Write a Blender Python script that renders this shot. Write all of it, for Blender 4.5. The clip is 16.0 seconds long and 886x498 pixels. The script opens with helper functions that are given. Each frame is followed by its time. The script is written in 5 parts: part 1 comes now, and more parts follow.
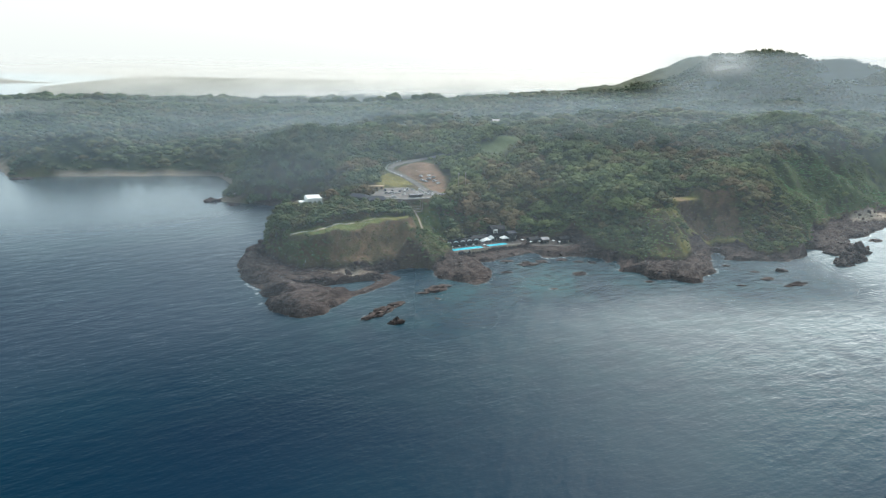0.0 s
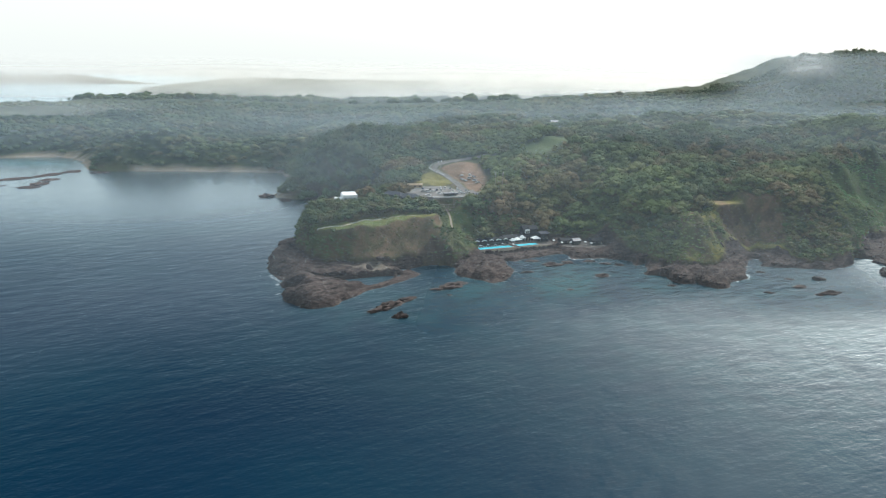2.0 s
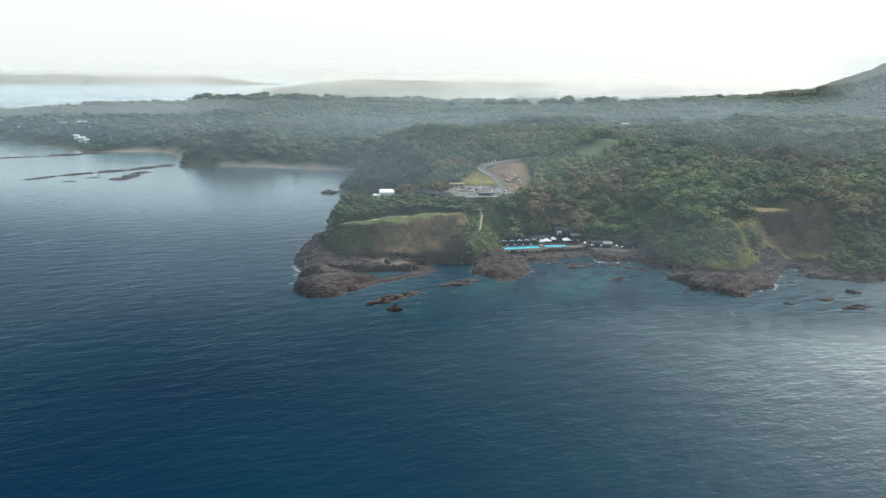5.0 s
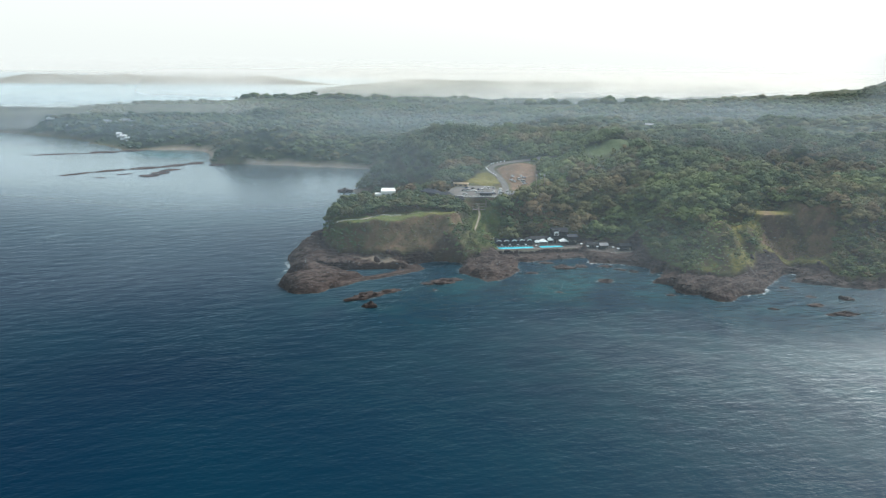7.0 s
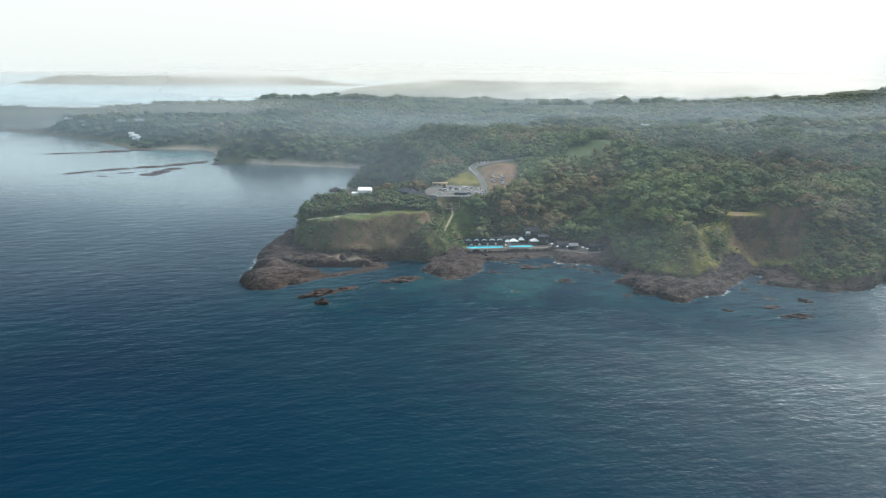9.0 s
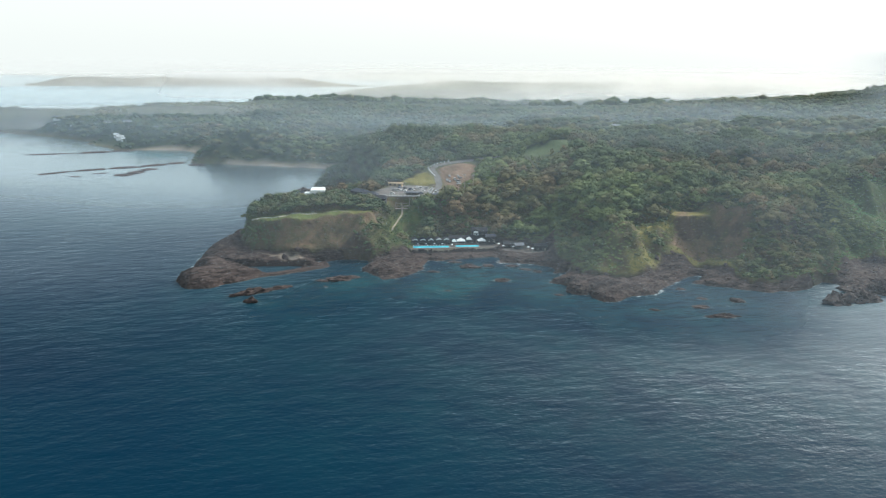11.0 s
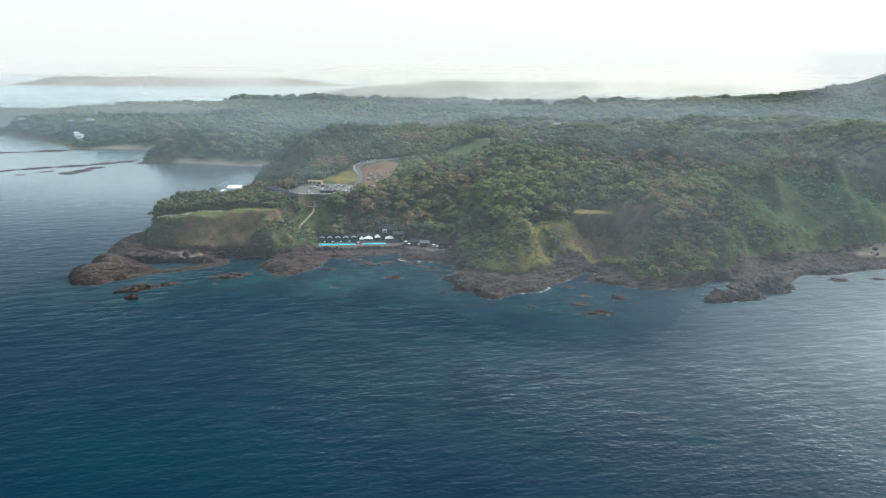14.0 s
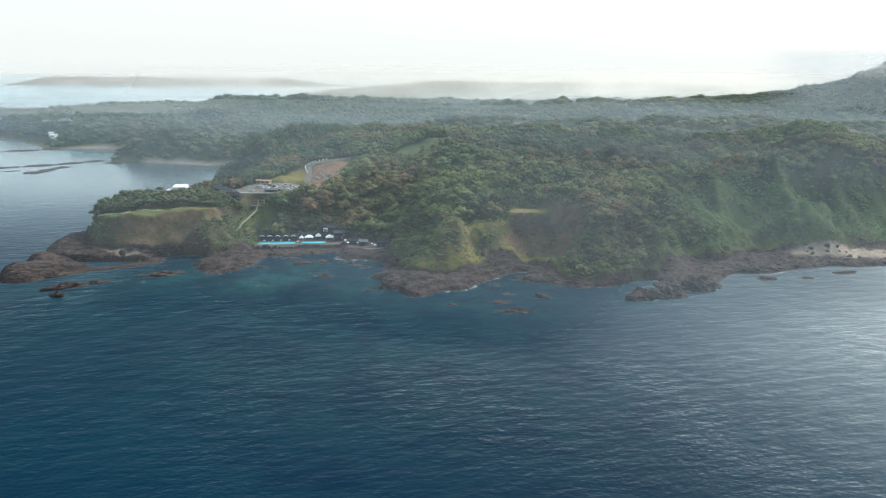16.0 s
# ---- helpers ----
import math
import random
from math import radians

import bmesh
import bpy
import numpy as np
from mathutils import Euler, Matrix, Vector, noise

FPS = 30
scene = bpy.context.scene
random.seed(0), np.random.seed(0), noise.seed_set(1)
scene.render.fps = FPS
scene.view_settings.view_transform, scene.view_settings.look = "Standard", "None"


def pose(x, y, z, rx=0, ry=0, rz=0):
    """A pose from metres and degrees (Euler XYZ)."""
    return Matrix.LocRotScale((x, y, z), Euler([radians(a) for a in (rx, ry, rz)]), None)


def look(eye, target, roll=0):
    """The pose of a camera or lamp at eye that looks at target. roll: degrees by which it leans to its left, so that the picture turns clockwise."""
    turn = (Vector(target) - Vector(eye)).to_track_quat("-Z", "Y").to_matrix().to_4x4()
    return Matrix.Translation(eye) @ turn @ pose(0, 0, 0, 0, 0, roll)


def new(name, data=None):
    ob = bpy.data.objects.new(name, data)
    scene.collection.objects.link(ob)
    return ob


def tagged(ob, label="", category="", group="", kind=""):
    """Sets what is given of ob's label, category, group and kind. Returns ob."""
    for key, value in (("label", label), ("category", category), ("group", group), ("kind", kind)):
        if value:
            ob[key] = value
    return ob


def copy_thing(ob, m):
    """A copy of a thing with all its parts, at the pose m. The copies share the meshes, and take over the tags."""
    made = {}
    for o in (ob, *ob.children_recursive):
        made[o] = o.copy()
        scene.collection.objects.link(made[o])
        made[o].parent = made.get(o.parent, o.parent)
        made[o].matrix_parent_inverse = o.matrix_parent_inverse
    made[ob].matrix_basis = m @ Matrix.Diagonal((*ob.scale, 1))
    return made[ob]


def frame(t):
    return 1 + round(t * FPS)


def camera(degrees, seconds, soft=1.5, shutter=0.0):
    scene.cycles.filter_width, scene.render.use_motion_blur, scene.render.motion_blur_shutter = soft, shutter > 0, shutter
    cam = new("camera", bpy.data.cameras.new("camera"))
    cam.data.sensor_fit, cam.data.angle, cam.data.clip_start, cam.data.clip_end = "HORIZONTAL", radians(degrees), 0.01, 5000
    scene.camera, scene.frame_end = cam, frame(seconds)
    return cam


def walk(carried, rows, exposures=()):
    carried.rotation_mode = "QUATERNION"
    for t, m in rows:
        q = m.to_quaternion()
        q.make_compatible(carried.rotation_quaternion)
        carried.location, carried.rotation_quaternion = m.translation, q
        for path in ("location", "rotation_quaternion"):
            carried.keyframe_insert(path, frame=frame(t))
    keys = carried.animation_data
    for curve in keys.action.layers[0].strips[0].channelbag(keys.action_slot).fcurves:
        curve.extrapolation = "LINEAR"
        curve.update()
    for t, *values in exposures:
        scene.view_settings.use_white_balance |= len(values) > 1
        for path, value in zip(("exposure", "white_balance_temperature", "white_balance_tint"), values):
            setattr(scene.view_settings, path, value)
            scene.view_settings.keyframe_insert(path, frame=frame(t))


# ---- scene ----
cam = camera(58.0, 16.0, soft=1.2)
PATH = [
    (0, (-2.133, -2.693, 138.415), (-2.071, -0.747, 137.956), 1.4),
    (0.5, (10.224, -4.498, 138.448), (10.225, -2.552, 137.989), 1.4),
    (1, (22.591, -6.14, 138.513), (22.53, -4.195, 138.052), 1.3),
    (1.5, (34.965, -7.494, 138.63), (34.844, -5.551, 138.169), 1.3),
    (2, (47.198, -8.515, 138.794), (47.023, -6.577, 138.333), 1.3),
    (2.5, (59.333, -9.209, 139.001), (59.105, -7.276, 138.54), 1.2),
    (3, (71.502, -9.649, 139.226), (71.221, -7.724, 138.765), 1.2),
    (3.5, (83.808, -9.795, 139.452), (83.473, -7.878, 138.991), 1.2),
    (4, (96.132, -9.505, 139.658), (95.745, -7.598, 139.196), 1.2),
    (4.5, (108.338, -8.668, 139.825), (107.9, -6.772, 139.363), 1.2),
    (5, (120.389, -7.158, 140.001), (119.908, -5.273, 139.538), 1.2),
    (7.5, (180.0, 4.77, 141.761), (179.352, 6.604, 141.295), 1.0),
    (8, (191.979, 7.69, 141.88), (191.31, 9.517, 141.415), 0.9),
    (8.5, (203.976, 11.103, 141.949), (203.286, 12.922, 141.484), 0.9),
    (10.8, (258.842, 29.189, 142.343), (258.106, 30.989, 141.876), 0.9),
    (11, (263.586, 30.947, 142.35), (262.85, 32.747, 141.886), 0.8),
    (11.5, (275.362, 35.681, 142.36), (274.623, 37.481, 141.895), 0.9),
    (12, (286.992, 40.374, 142.342), (286.252, 42.173, 141.877), 0.8),
    (12.5, (298.455, 44.865, 142.318), (297.713, 46.663, 141.853), 0.8),
    (13, (309.806, 49.163, 142.336), (309.063, 50.961, 141.87), 0.8),
    (13.5, (321.455, 53.178, 142.348), (320.71, 54.975, 141.883), 0.9),
    (14, (333.29, 57.024, 142.404), (332.544, 58.82, 141.939), 0.8),
    (14.5, (345.096, 60.819, 142.474), (344.348, 62.615, 142.008), 0.8),
    (15, (356.734, 64.617, 142.557), (355.986, 66.412, 142.09), 0.8),
    (15.5, (368.139, 68.378, 142.654), (367.391, 70.174, 142.189), 0.8),
    (16, (379.373, 72.103, 142.714), (378.622, 73.897, 142.25), 0.8),
]
walk(cam, [(t, look(eye, target, roll)) for t, eye, target, roll in PATH])

# ---------------------------------------------------------------- world, sun
world = bpy.data.worlds.new("overcast_sky")
scene.world = world
world.use_nodes = True
wn, wl = world.node_tree.nodes, world.node_tree.links
wn.clear()
SUN_AZ, SUN_EL = radians(23), radians(41)
sky = wn.new("ShaderNodeTexSky")
sky.sky_type = "NISHITA"
sky.sun_disc = False
sky.sun_elevation, sky.sun_rotation = SUN_EL, SUN_AZ
sky.dust_density = 4.0
b_sky = wn.new("ShaderNodeBackground")
b_sky.inputs[1].default_value = 0.03
wl.new(sky.outputs[0], b_sky.inputs[0])
# bright haze near the horizon, a thinner bluish veil overhead, a broad glow round the hidden sun
sun_dir = Vector((math.sin(SUN_AZ) * math.cos(SUN_EL), math.cos(SUN_AZ) * math.cos(SUN_EL), math.sin(SUN_EL)))
ray = wn.new("ShaderNodeTexCoord")
split = wn.new("ShaderNodeSeparateXYZ")
wl.new(ray.outputs["Generated"], split.inputs[0])
climb = wn.new("ShaderNodeMapRange")
climb.interpolation_type = "SMOOTHSTEP"
climb.inputs[1].default_value, climb.inputs[2].default_value = 0.14, 0.62
wl.new(split.outputs[2], climb.inputs[0])
veil = wn.new("ShaderNodeMix")
veil.data_type = "RGBA"
veil.inputs[6].default_value, veil.inputs[7].default_value = (0.89, 0.955, 0.945, 1), (0.39, 0.555, 0.65, 1)
wl.new(climb.outputs[0], veil.inputs[0])
b_cloud = wn.new("ShaderNodeBackground")
wl.new(veil.outputs[2], b_cloud.inputs[0])
toward = wn.new("ShaderNodeVectorMath")
toward.operation = "DOT_PRODUCT"
toward.inputs[1].default_value = sun_dir
wl.new(ray.outputs["Generated"], toward.inputs[0])
glow = wn.new("ShaderNodeMath")
glow.operation = "MAXIMUM"
glow.inputs[1].default_value = 0.0
wl.new(toward.outputs["Value"], glow.inputs[0])
narrow = wn.new("ShaderNodeMath")
narrow.operation = "POWER"
narrow.inputs[1].default_value = 16.0
wl.new(glow.outputs[0], narrow.inputs[0])
level = wn.new("ShaderNodeMath")
level.operation = "MULTIPLY"
level.inputs[1].default_value = 10.5
wl.new(narrow.outputs[0], level.inputs[0])
b_glow = wn.new("ShaderNodeBackground")
b_glow.inputs[0].default_value = (1.0, 0.98, 0.95, 1)
wl.new(level.outputs[0], b_glow.inputs[1])
both, all_sky = wn.new("ShaderNodeAddShader"), wn.new("ShaderNodeAddShader")
wl.new(b_sky.outputs[0], both.inputs[0])
wl.new(b_cloud.outputs[0], both.inputs[1])
wl.new(both.outputs[0], all_sky.inputs[0])
wl.new(b_glow.outputs[0], all_sky.inputs[1])
w_out = wn.new("ShaderNodeOutputWorld")
wl.new(all_sky.outputs[0], w_out.inputs[0])

sun_data = bpy.data.lights.new("sun", "SUN")
sun_data.energy, sun_data.angle, sun_data.color = 3.0, radians(14), (1.0, 0.94, 0.85)
sun = new("sun", sun_data)
sun.matrix_world = look(Vector((0, 0, 300)) + sun_dir * 100, (0, 0, 300))


# ---------------------------------------------------------------- materials
def mat(name):
    m = bpy.data.materials.new(name)
    m.use_nodes = True
    nt = m.node_tree
    nt.nodes.clear()
    out = nt.nodes.new("ShaderNodeOutputMaterial")
    return m, nt, nt.nodes, nt.links, out


def mixcol(nt, fac, a, b, mode="MIX"):
    n = nt.nodes.new("ShaderNodeMix")
    n.data_type, n.blend_type = "RGBA", mode
    for sock, v in ((n.inputs[0], fac), (n.inputs[6], a), (n.inputs[7], b)):
        if hasattr(v, "links"):
            nt.links.new(v, sock)
        elif isinstance(v, (int, float)):
            sock.default_value = v
        else:
            sock.default_value = (*v, 1)
    return n.outputs[2]


def maths(nt, op, a, b=0.0, clamp=False):
    n = nt.nodes.new("ShaderNodeMath")
    n.operation, n.use_clamp = op, clamp
    for sock, v in ((n.inputs[0], a), (n.inputs[1], b)):
        if hasattr(v, "links"):
            nt.links.new(v, sock)
        else:
            sock.default_value = v
    return n.outputs[0]


def ramp(nt, fac, lo, hi, a=0.0, b=1.0):
    n = nt.nodes.new("ShaderNodeMapRange")
    n.interpolation_type = "SMOOTHSTEP"
    nt.links.new(fac, n.inputs[0])
    for i, v in enumerate((lo, hi, a, b)):
        n.inputs[i + 1].default_value = v
    return n.outputs[0]


def noise_tex(nt, scale, detail=4.0, rough=0.55, stretch=None, turn=0.0):
    co = nt.nodes.new("ShaderNodeNewGeometry").outputs[0]
    if stretch:
        mp = nt.nodes.new("ShaderNodeMapping")
        mp.vector_type = "TEXTURE"
        mp.inputs[2].default_value = (0, 0, turn)
        mp.inputs[3].default_value = tuple(1 / s for s in stretch)
        nt.links.new(co, mp.inputs[0])
        co = mp.outputs[0]
    n = nt.nodes.new("ShaderNodeTexNoise")
    n.inputs["Scale"].default_value = scale
    n.inputs["Detail"].default_value = detail
    n.inputs["Roughness"].default_value = rough
    nt.links.new(co, n.inputs["Vector"])
    return n.outputs[0]


def attr(nt, name):
    n = nt.nodes.new("ShaderNodeAttribute")
    n.attribute_name = name
    return n.outputs["Fac"]


def bump(nt, height, strength, dist):
    n = nt.nodes.new("ShaderNodeBump")
    n.inputs["Strength"].default_value = strength
    n.inputs["Distance"].default_value = dist
    nt.links.new(height, n.inputs["Height"])
    return n.outputs[0]


def surface(name, col_a, col_b, scale=1.0, rough=0.8, metal=0.0, bump_d=0.0, random_tone=0.0, detail=5.0):
    """A worn, two-tone surface: two scales of variation and a fine relief."""
    m, nt, nodes, links, out = mat(name)
    p = nodes.new("ShaderNodeBsdfPrincipled")
    f = maths(nt, "ADD", maths(nt, "MULTIPLY", noise_tex(nt, scale, detail), 0.6), maths(nt, "MULTIPLY", noise_tex(nt, scale * 6, 3), 0.4))
    c = mixcol(nt, ramp(nt, f, 0.35, 0.65), col_a, col_b)
    if random_tone:
        r = nodes.new("ShaderNodeObjectInfo").outputs["Random"]
        c = mixcol(nt, ramp(nt, r, 0, 1, 0, random_tone), c, (0.02, 0.02, 0.02))
    links.new(c, p.inputs["Base Color"])
    p.inputs["Roughness"].default_value, p.inputs["Metallic"].default_value = rough, metal
    p.inputs["Specular IOR Level"].default_value = 0.2 if rough > 0.4 else 0.5
    if bump_d:
        links.new(bump(nt, f, 0.6, bump_d), p.inputs["Normal"])
    links.new(p.outputs[0], out.inputs[0])
    return m


def ground_material():
    m, nt, nodes, links, out = mat("ground_cover")
    p = nodes.new("ShaderNodeBsdfPrincipled")
    big, mid, fine = noise_tex(nt, 0.02, 4), noise_tex(nt, 0.12, 5, 0.6), noise_tex(nt, 0.9, 4, 0.65)
    # brown autumn scrub with green patches: the base cover
    c = mixcol(nt, ramp(nt, mid, 0.4, 0.62), (0.085, 0.06, 0.036), (0.06, 0.075, 0.03))
    c = mixcol(nt, ramp(nt, fine, 0.35, 0.7, 0, 0.7), c, (0.085, 0.075, 0.035))
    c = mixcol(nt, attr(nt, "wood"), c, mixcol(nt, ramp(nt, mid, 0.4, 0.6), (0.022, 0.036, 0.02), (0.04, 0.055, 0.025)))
    grass = mixcol(nt, ramp(nt, mid, 0.35, 0.65), (0.065, 0.10, 0.028), (0.115, 0.12, 0.042))
    c = mixcol(nt, attr(nt, "grass"), c, mixcol(nt, ramp(nt, fine, 0.3, 0.7, 0, 0.5), grass, (0.05, 0.07, 0.02)))
    yellow = mixcol(nt, ramp(nt, fine, 0.35, 0.65), (0.21, 0.17, 0.042), (0.105, 0.108, 0.032))
    c = mixcol(nt, attr(nt, "yellow"), c, yellow)
    meadow = mixcol(nt, ramp(nt, big, 0.4, 0.6), (0.05, 0.085, 0.036), (0.075, 0.105, 0.046))
    meadow = mixcol(nt, ramp(nt, fine, 0.4, 0.65, 0, 0.5), meadow, (0.045, 0.06, 0.028))
    c = mixcol(nt, attr(nt, "meadow"), c, meadow)
    soil = mixcol(nt, ramp(nt, mid, 0.35, 0.65), (0.25, 0.15, 0.10), (0.16, 0.10, 0.065))
    soil = mixcol(nt, ramp(nt, fine, 0.42, 0.6, 0, 0.5), soil, (0.07, 0.06, 0.04))
    c = mixcol(nt, attr(nt, "soil"), c, soil)
    streak = noise_tex(nt, 0.22, 7, 0.72, (1.0, 1.0, 5.0))
    slab = noise_tex(nt, 0.05, 3, 0.5)
    bed = noise_tex(nt, 0.35, 6, 0.7, (0.16, 1.0, 1.6), radians(56))
    rock = mixcol(nt, ramp(nt, streak, 0.38, 0.62), (0.014, 0.011, 0.011), (0.072, 0.052, 0.045))
    rock = mixcol(nt, ramp(nt, bed, 0.5, 0.64, 0, 0.6), rock, (0.013, 0.010, 0.011))
    rock = mixcol(nt, ramp(nt, slab, 0.4, 0.65, 0, 0.6), rock, (0.055, 0.038, 0.034))
    rock = mixcol(nt, ramp(nt, fine, 0.54, 0.68, 0, 0.5), rock, (0.16, 0.122, 0.102))
    c = mixcol(nt, attr(nt, "rock"), c, rock)
    pale = mixcol(nt, ramp(nt, fine, 0.35, 0.6), (0.40, 0.34, 0.27), (0.25, 0.20, 0.155))
    c = mixcol(nt, attr(nt, "pale"), c, pale)
    links.new(c, p.inputs["Base Color"])
    p.inputs["Roughness"].default_value = 0.95
    p.inputs["Specular IOR Level"].default_value = 0.15
    relief = maths(nt, "ADD", maths(nt, "MULTIPLY", mid, ramp(nt, attr(nt, "rock"), 0, 1, 1.0, 0.25)), maths(nt, "MULTIPLY", fine, 0.5))
    relief = maths(nt, "ADD", relief, maths(nt, "MULTIPLY", maths(nt, "MULTIPLY", bed, -0.9), attr(nt, "rock")))
    links.new(bump(nt, relief, 0.9, 1.6), p.inputs["Normal"])
    links.new(p.outputs[0], out.inputs[0])
    return m


def sea_material():
    m, nt, nodes, links, out = mat("sea_water")
    blot = noise_tex(nt, 0.03, 4, 0.6)
    reef = noise_tex(nt, 0.075, 5, 0.6)
    deep = mixcol(nt, ramp(nt, noise_tex(nt, 0.004, 2), 0.35, 0.65), (0.0003, 0.0125, 0.031), (0.0003, 0.0185, 0.036))
    shoal = mixcol(nt, ramp(nt, blot, 0.35, 0.6), (0.008, 0.032, 0.046), (0.013, 0.062, 0.07))
    shoal = mixcol(nt, ramp(nt, reef, 0.46, 0.66, 0, 0.6), shoal, (0.003, 0.014, 0.019))
    near = maths(nt, "MULTIPLY", attr(nt, "shoal"), ramp(nt, blot, 0.2, 0.55, 0.3, 1.0))
    c = mixcol(nt, near, deep, shoal)
    c = mixcol(nt, attr(nt, "sand"), c, (0.03, 0.20, 0.25))
    foam_n = noise_tex(nt, 0.3, 6, 0.7)
    foam = maths(nt, "MULTIPLY", ramp(nt, foam_n, 0.5, 0.6), attr(nt, "surf"))
    c = mixcol(nt, foam, c, (0.62, 0.66, 0.66))
    swell = noise_tex(nt, 0.09, 3, 0.5, (0.62, 1.4, 1.0), radians(38))
    cross = noise_tex(nt, 0.06, 3, 0.5, (0.45, 1.4, 1.0), radians(76))
    chop = noise_tex(nt, 0.34, 4, 0.6, (0.75, 1.2, 1.0), radians(30))
    gust = noise_tex(nt, 0.01, 3, 0.5, (1.6, 0.5, 1.0), radians(35))
    h = maths(nt, "ADD", maths(nt, "ADD", maths(nt, "MULTIPLY", swell, 1.7), maths(nt, "MULTIPLY", cross, 1.0)), maths(nt, "MULTIPLY", chop, ramp(nt, gust, 0.3, 0.7, 0.35, 1.0)))
    normal = bump(nt, maths(nt, "MULTIPLY", h, maths(nt, "ADD", ramp(nt, attr(nt, "calm"), 0, 1, 0.5, 0.14), maths(nt, "ADD", maths(nt, "MULTIPLY", attr(nt, "rough_glint"), 0.3), maths(nt, "MULTIPLY", attr(nt, "lee"), 0.65)))), 1.0, 0.68)
    body = nodes.new("ShaderNodeBsdfDiffuse")
    links.new(c, body.inputs[0])
    gloss = nodes.new("ShaderNodeBsdfGlossy")
    rough = maths(nt, "ADD", ramp(nt, attr(nt, "calm"), 0, 1, 0.385, 0.22), maths(nt, "SUBTRACT", maths(nt, "MULTIPLY", attr(nt, "rough_glint"), 0.14), maths(nt, "MULTIPLY", attr(nt, "lee"), 0.17)))
    links.new(rough, gloss.inputs["Roughness"])
    links.new(normal, gloss.inputs["Normal"])
    fres = nodes.new("ShaderNodeFresnel")
    fres.inputs[0].default_value = 1.33
    links.new(normal, fres.inputs["Normal"])
    # steep looks sink into the blue water, flat ones mirror the sky
    amount = maths(nt, "POWER", fres.outputs[0], ramp(nt, attr(nt, "calm"), 0, 1, 1.7, 1.15))
    # gloss raised by mask in the east to imitate stronger sky glint
    amount = maths(nt, "MULTIPLY", amount, maths(nt, "MULTIPLY", ramp(nt, attr(nt, "calm"), 0, 1, 0.8, 1.68), maths(nt, "SUBTRACT", ramp(nt, attr(nt, "rough_glint"), 0, 1, 1.0, 1.42), maths(nt, "MULTIPLY", attr(nt, "lee"), 0.05))), True)
    gloss.inputs["Color"].default_value = (0.84, 0.95, 0.99, 1)
    mix = nodes.new("ShaderNodeMixShader")
    links.new(maths(nt, "MULTIPLY", amount, ramp(nt, foam, 0, 1, 1, 0.1)), mix.inputs[0])
    links.new(body.outputs[0], mix.inputs[1])
    links.new(gloss.outputs[0], mix.inputs[2])
    links.new(mix.outputs[0], out.inputs[0])
    return m


def leaf_material():
    m, nt, nodes, links, out = mat("foliage")
    p = nodes.new("ShaderNodeBsdfPrincipled")
    tone, red = attr(nt, "tone"), attr(nt, "red")
    fresh = maths(nt, "MULTIPLY", red, -1.0, True)
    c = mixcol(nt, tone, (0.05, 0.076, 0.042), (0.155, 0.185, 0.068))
    c = mixcol(nt, maths(nt, "MULTIPLY", red, 1.0, True), c, (0.165, 0.108, 0.062))
    c = mixcol(nt, fresh, c, (0.10, 0.21, 0.08))
    isl = nodes.new("ShaderNodeNewGeometry").outputs["Random Per Island"]
    c = mixcol(nt, ramp(nt, isl, 0, 1, 0, 0.14), c, (0.11, 0.125, 0.055))
    links.new(c, p.inputs["Base Color"])
    p.inputs["Roughness"].default_value = 0.9
    p.inputs["Specular IOR Level"].default_value = 0.06
    links.new(p.outputs[0], out.inputs[0])
    return m


def haze_material(name, density, z0, z1, z2, z3, patch, colour):
    """See-through sheet in place of haze and mist: thin between z0 and z1, full to z2, gone at z3."""
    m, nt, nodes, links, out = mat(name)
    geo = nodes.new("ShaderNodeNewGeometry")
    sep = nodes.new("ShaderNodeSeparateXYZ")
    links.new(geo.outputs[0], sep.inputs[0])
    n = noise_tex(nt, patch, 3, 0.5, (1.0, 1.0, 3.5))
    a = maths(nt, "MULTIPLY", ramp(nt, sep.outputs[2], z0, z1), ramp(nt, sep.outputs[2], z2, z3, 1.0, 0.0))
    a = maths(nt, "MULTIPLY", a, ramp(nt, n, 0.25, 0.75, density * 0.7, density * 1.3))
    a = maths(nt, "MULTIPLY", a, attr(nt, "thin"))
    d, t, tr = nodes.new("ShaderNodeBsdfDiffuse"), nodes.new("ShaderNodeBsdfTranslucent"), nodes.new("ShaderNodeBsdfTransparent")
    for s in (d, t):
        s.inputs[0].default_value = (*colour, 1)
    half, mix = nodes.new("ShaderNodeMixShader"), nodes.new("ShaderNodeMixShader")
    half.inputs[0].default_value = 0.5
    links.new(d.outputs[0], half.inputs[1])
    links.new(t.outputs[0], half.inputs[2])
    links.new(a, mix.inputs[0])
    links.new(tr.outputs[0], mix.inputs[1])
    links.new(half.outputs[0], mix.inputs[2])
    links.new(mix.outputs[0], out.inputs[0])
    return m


GROUND, SEA, LEAF = ground_material(), sea_material(), leaf_material()
BARK = surface("bark", (0.09, 0.075, 0.06), (0.16, 0.14, 0.12), 1.5, 0.9, bump_d=0.05)
ROCK = surface("dark_rock", (0.018, 0.014, 0.014), (0.085, 0.06, 0.052), 0.35, 0.9, bump_d=0.5)


# ---------------------------------------------------------------- plan of the land
def lattice(ix, iy, seed):
    h = (ix.astype(np.int64) * 374761393 + iy.astype(np.int64) * 668265263 + seed * 144269) & 0xFFFFFFFF
    h = ((h ^ (h >> 13)) * 1274126177) & 0xFFFFFFFF
    return ((h ^ (h >> 16)) & 0xFFFF) / 65535.0


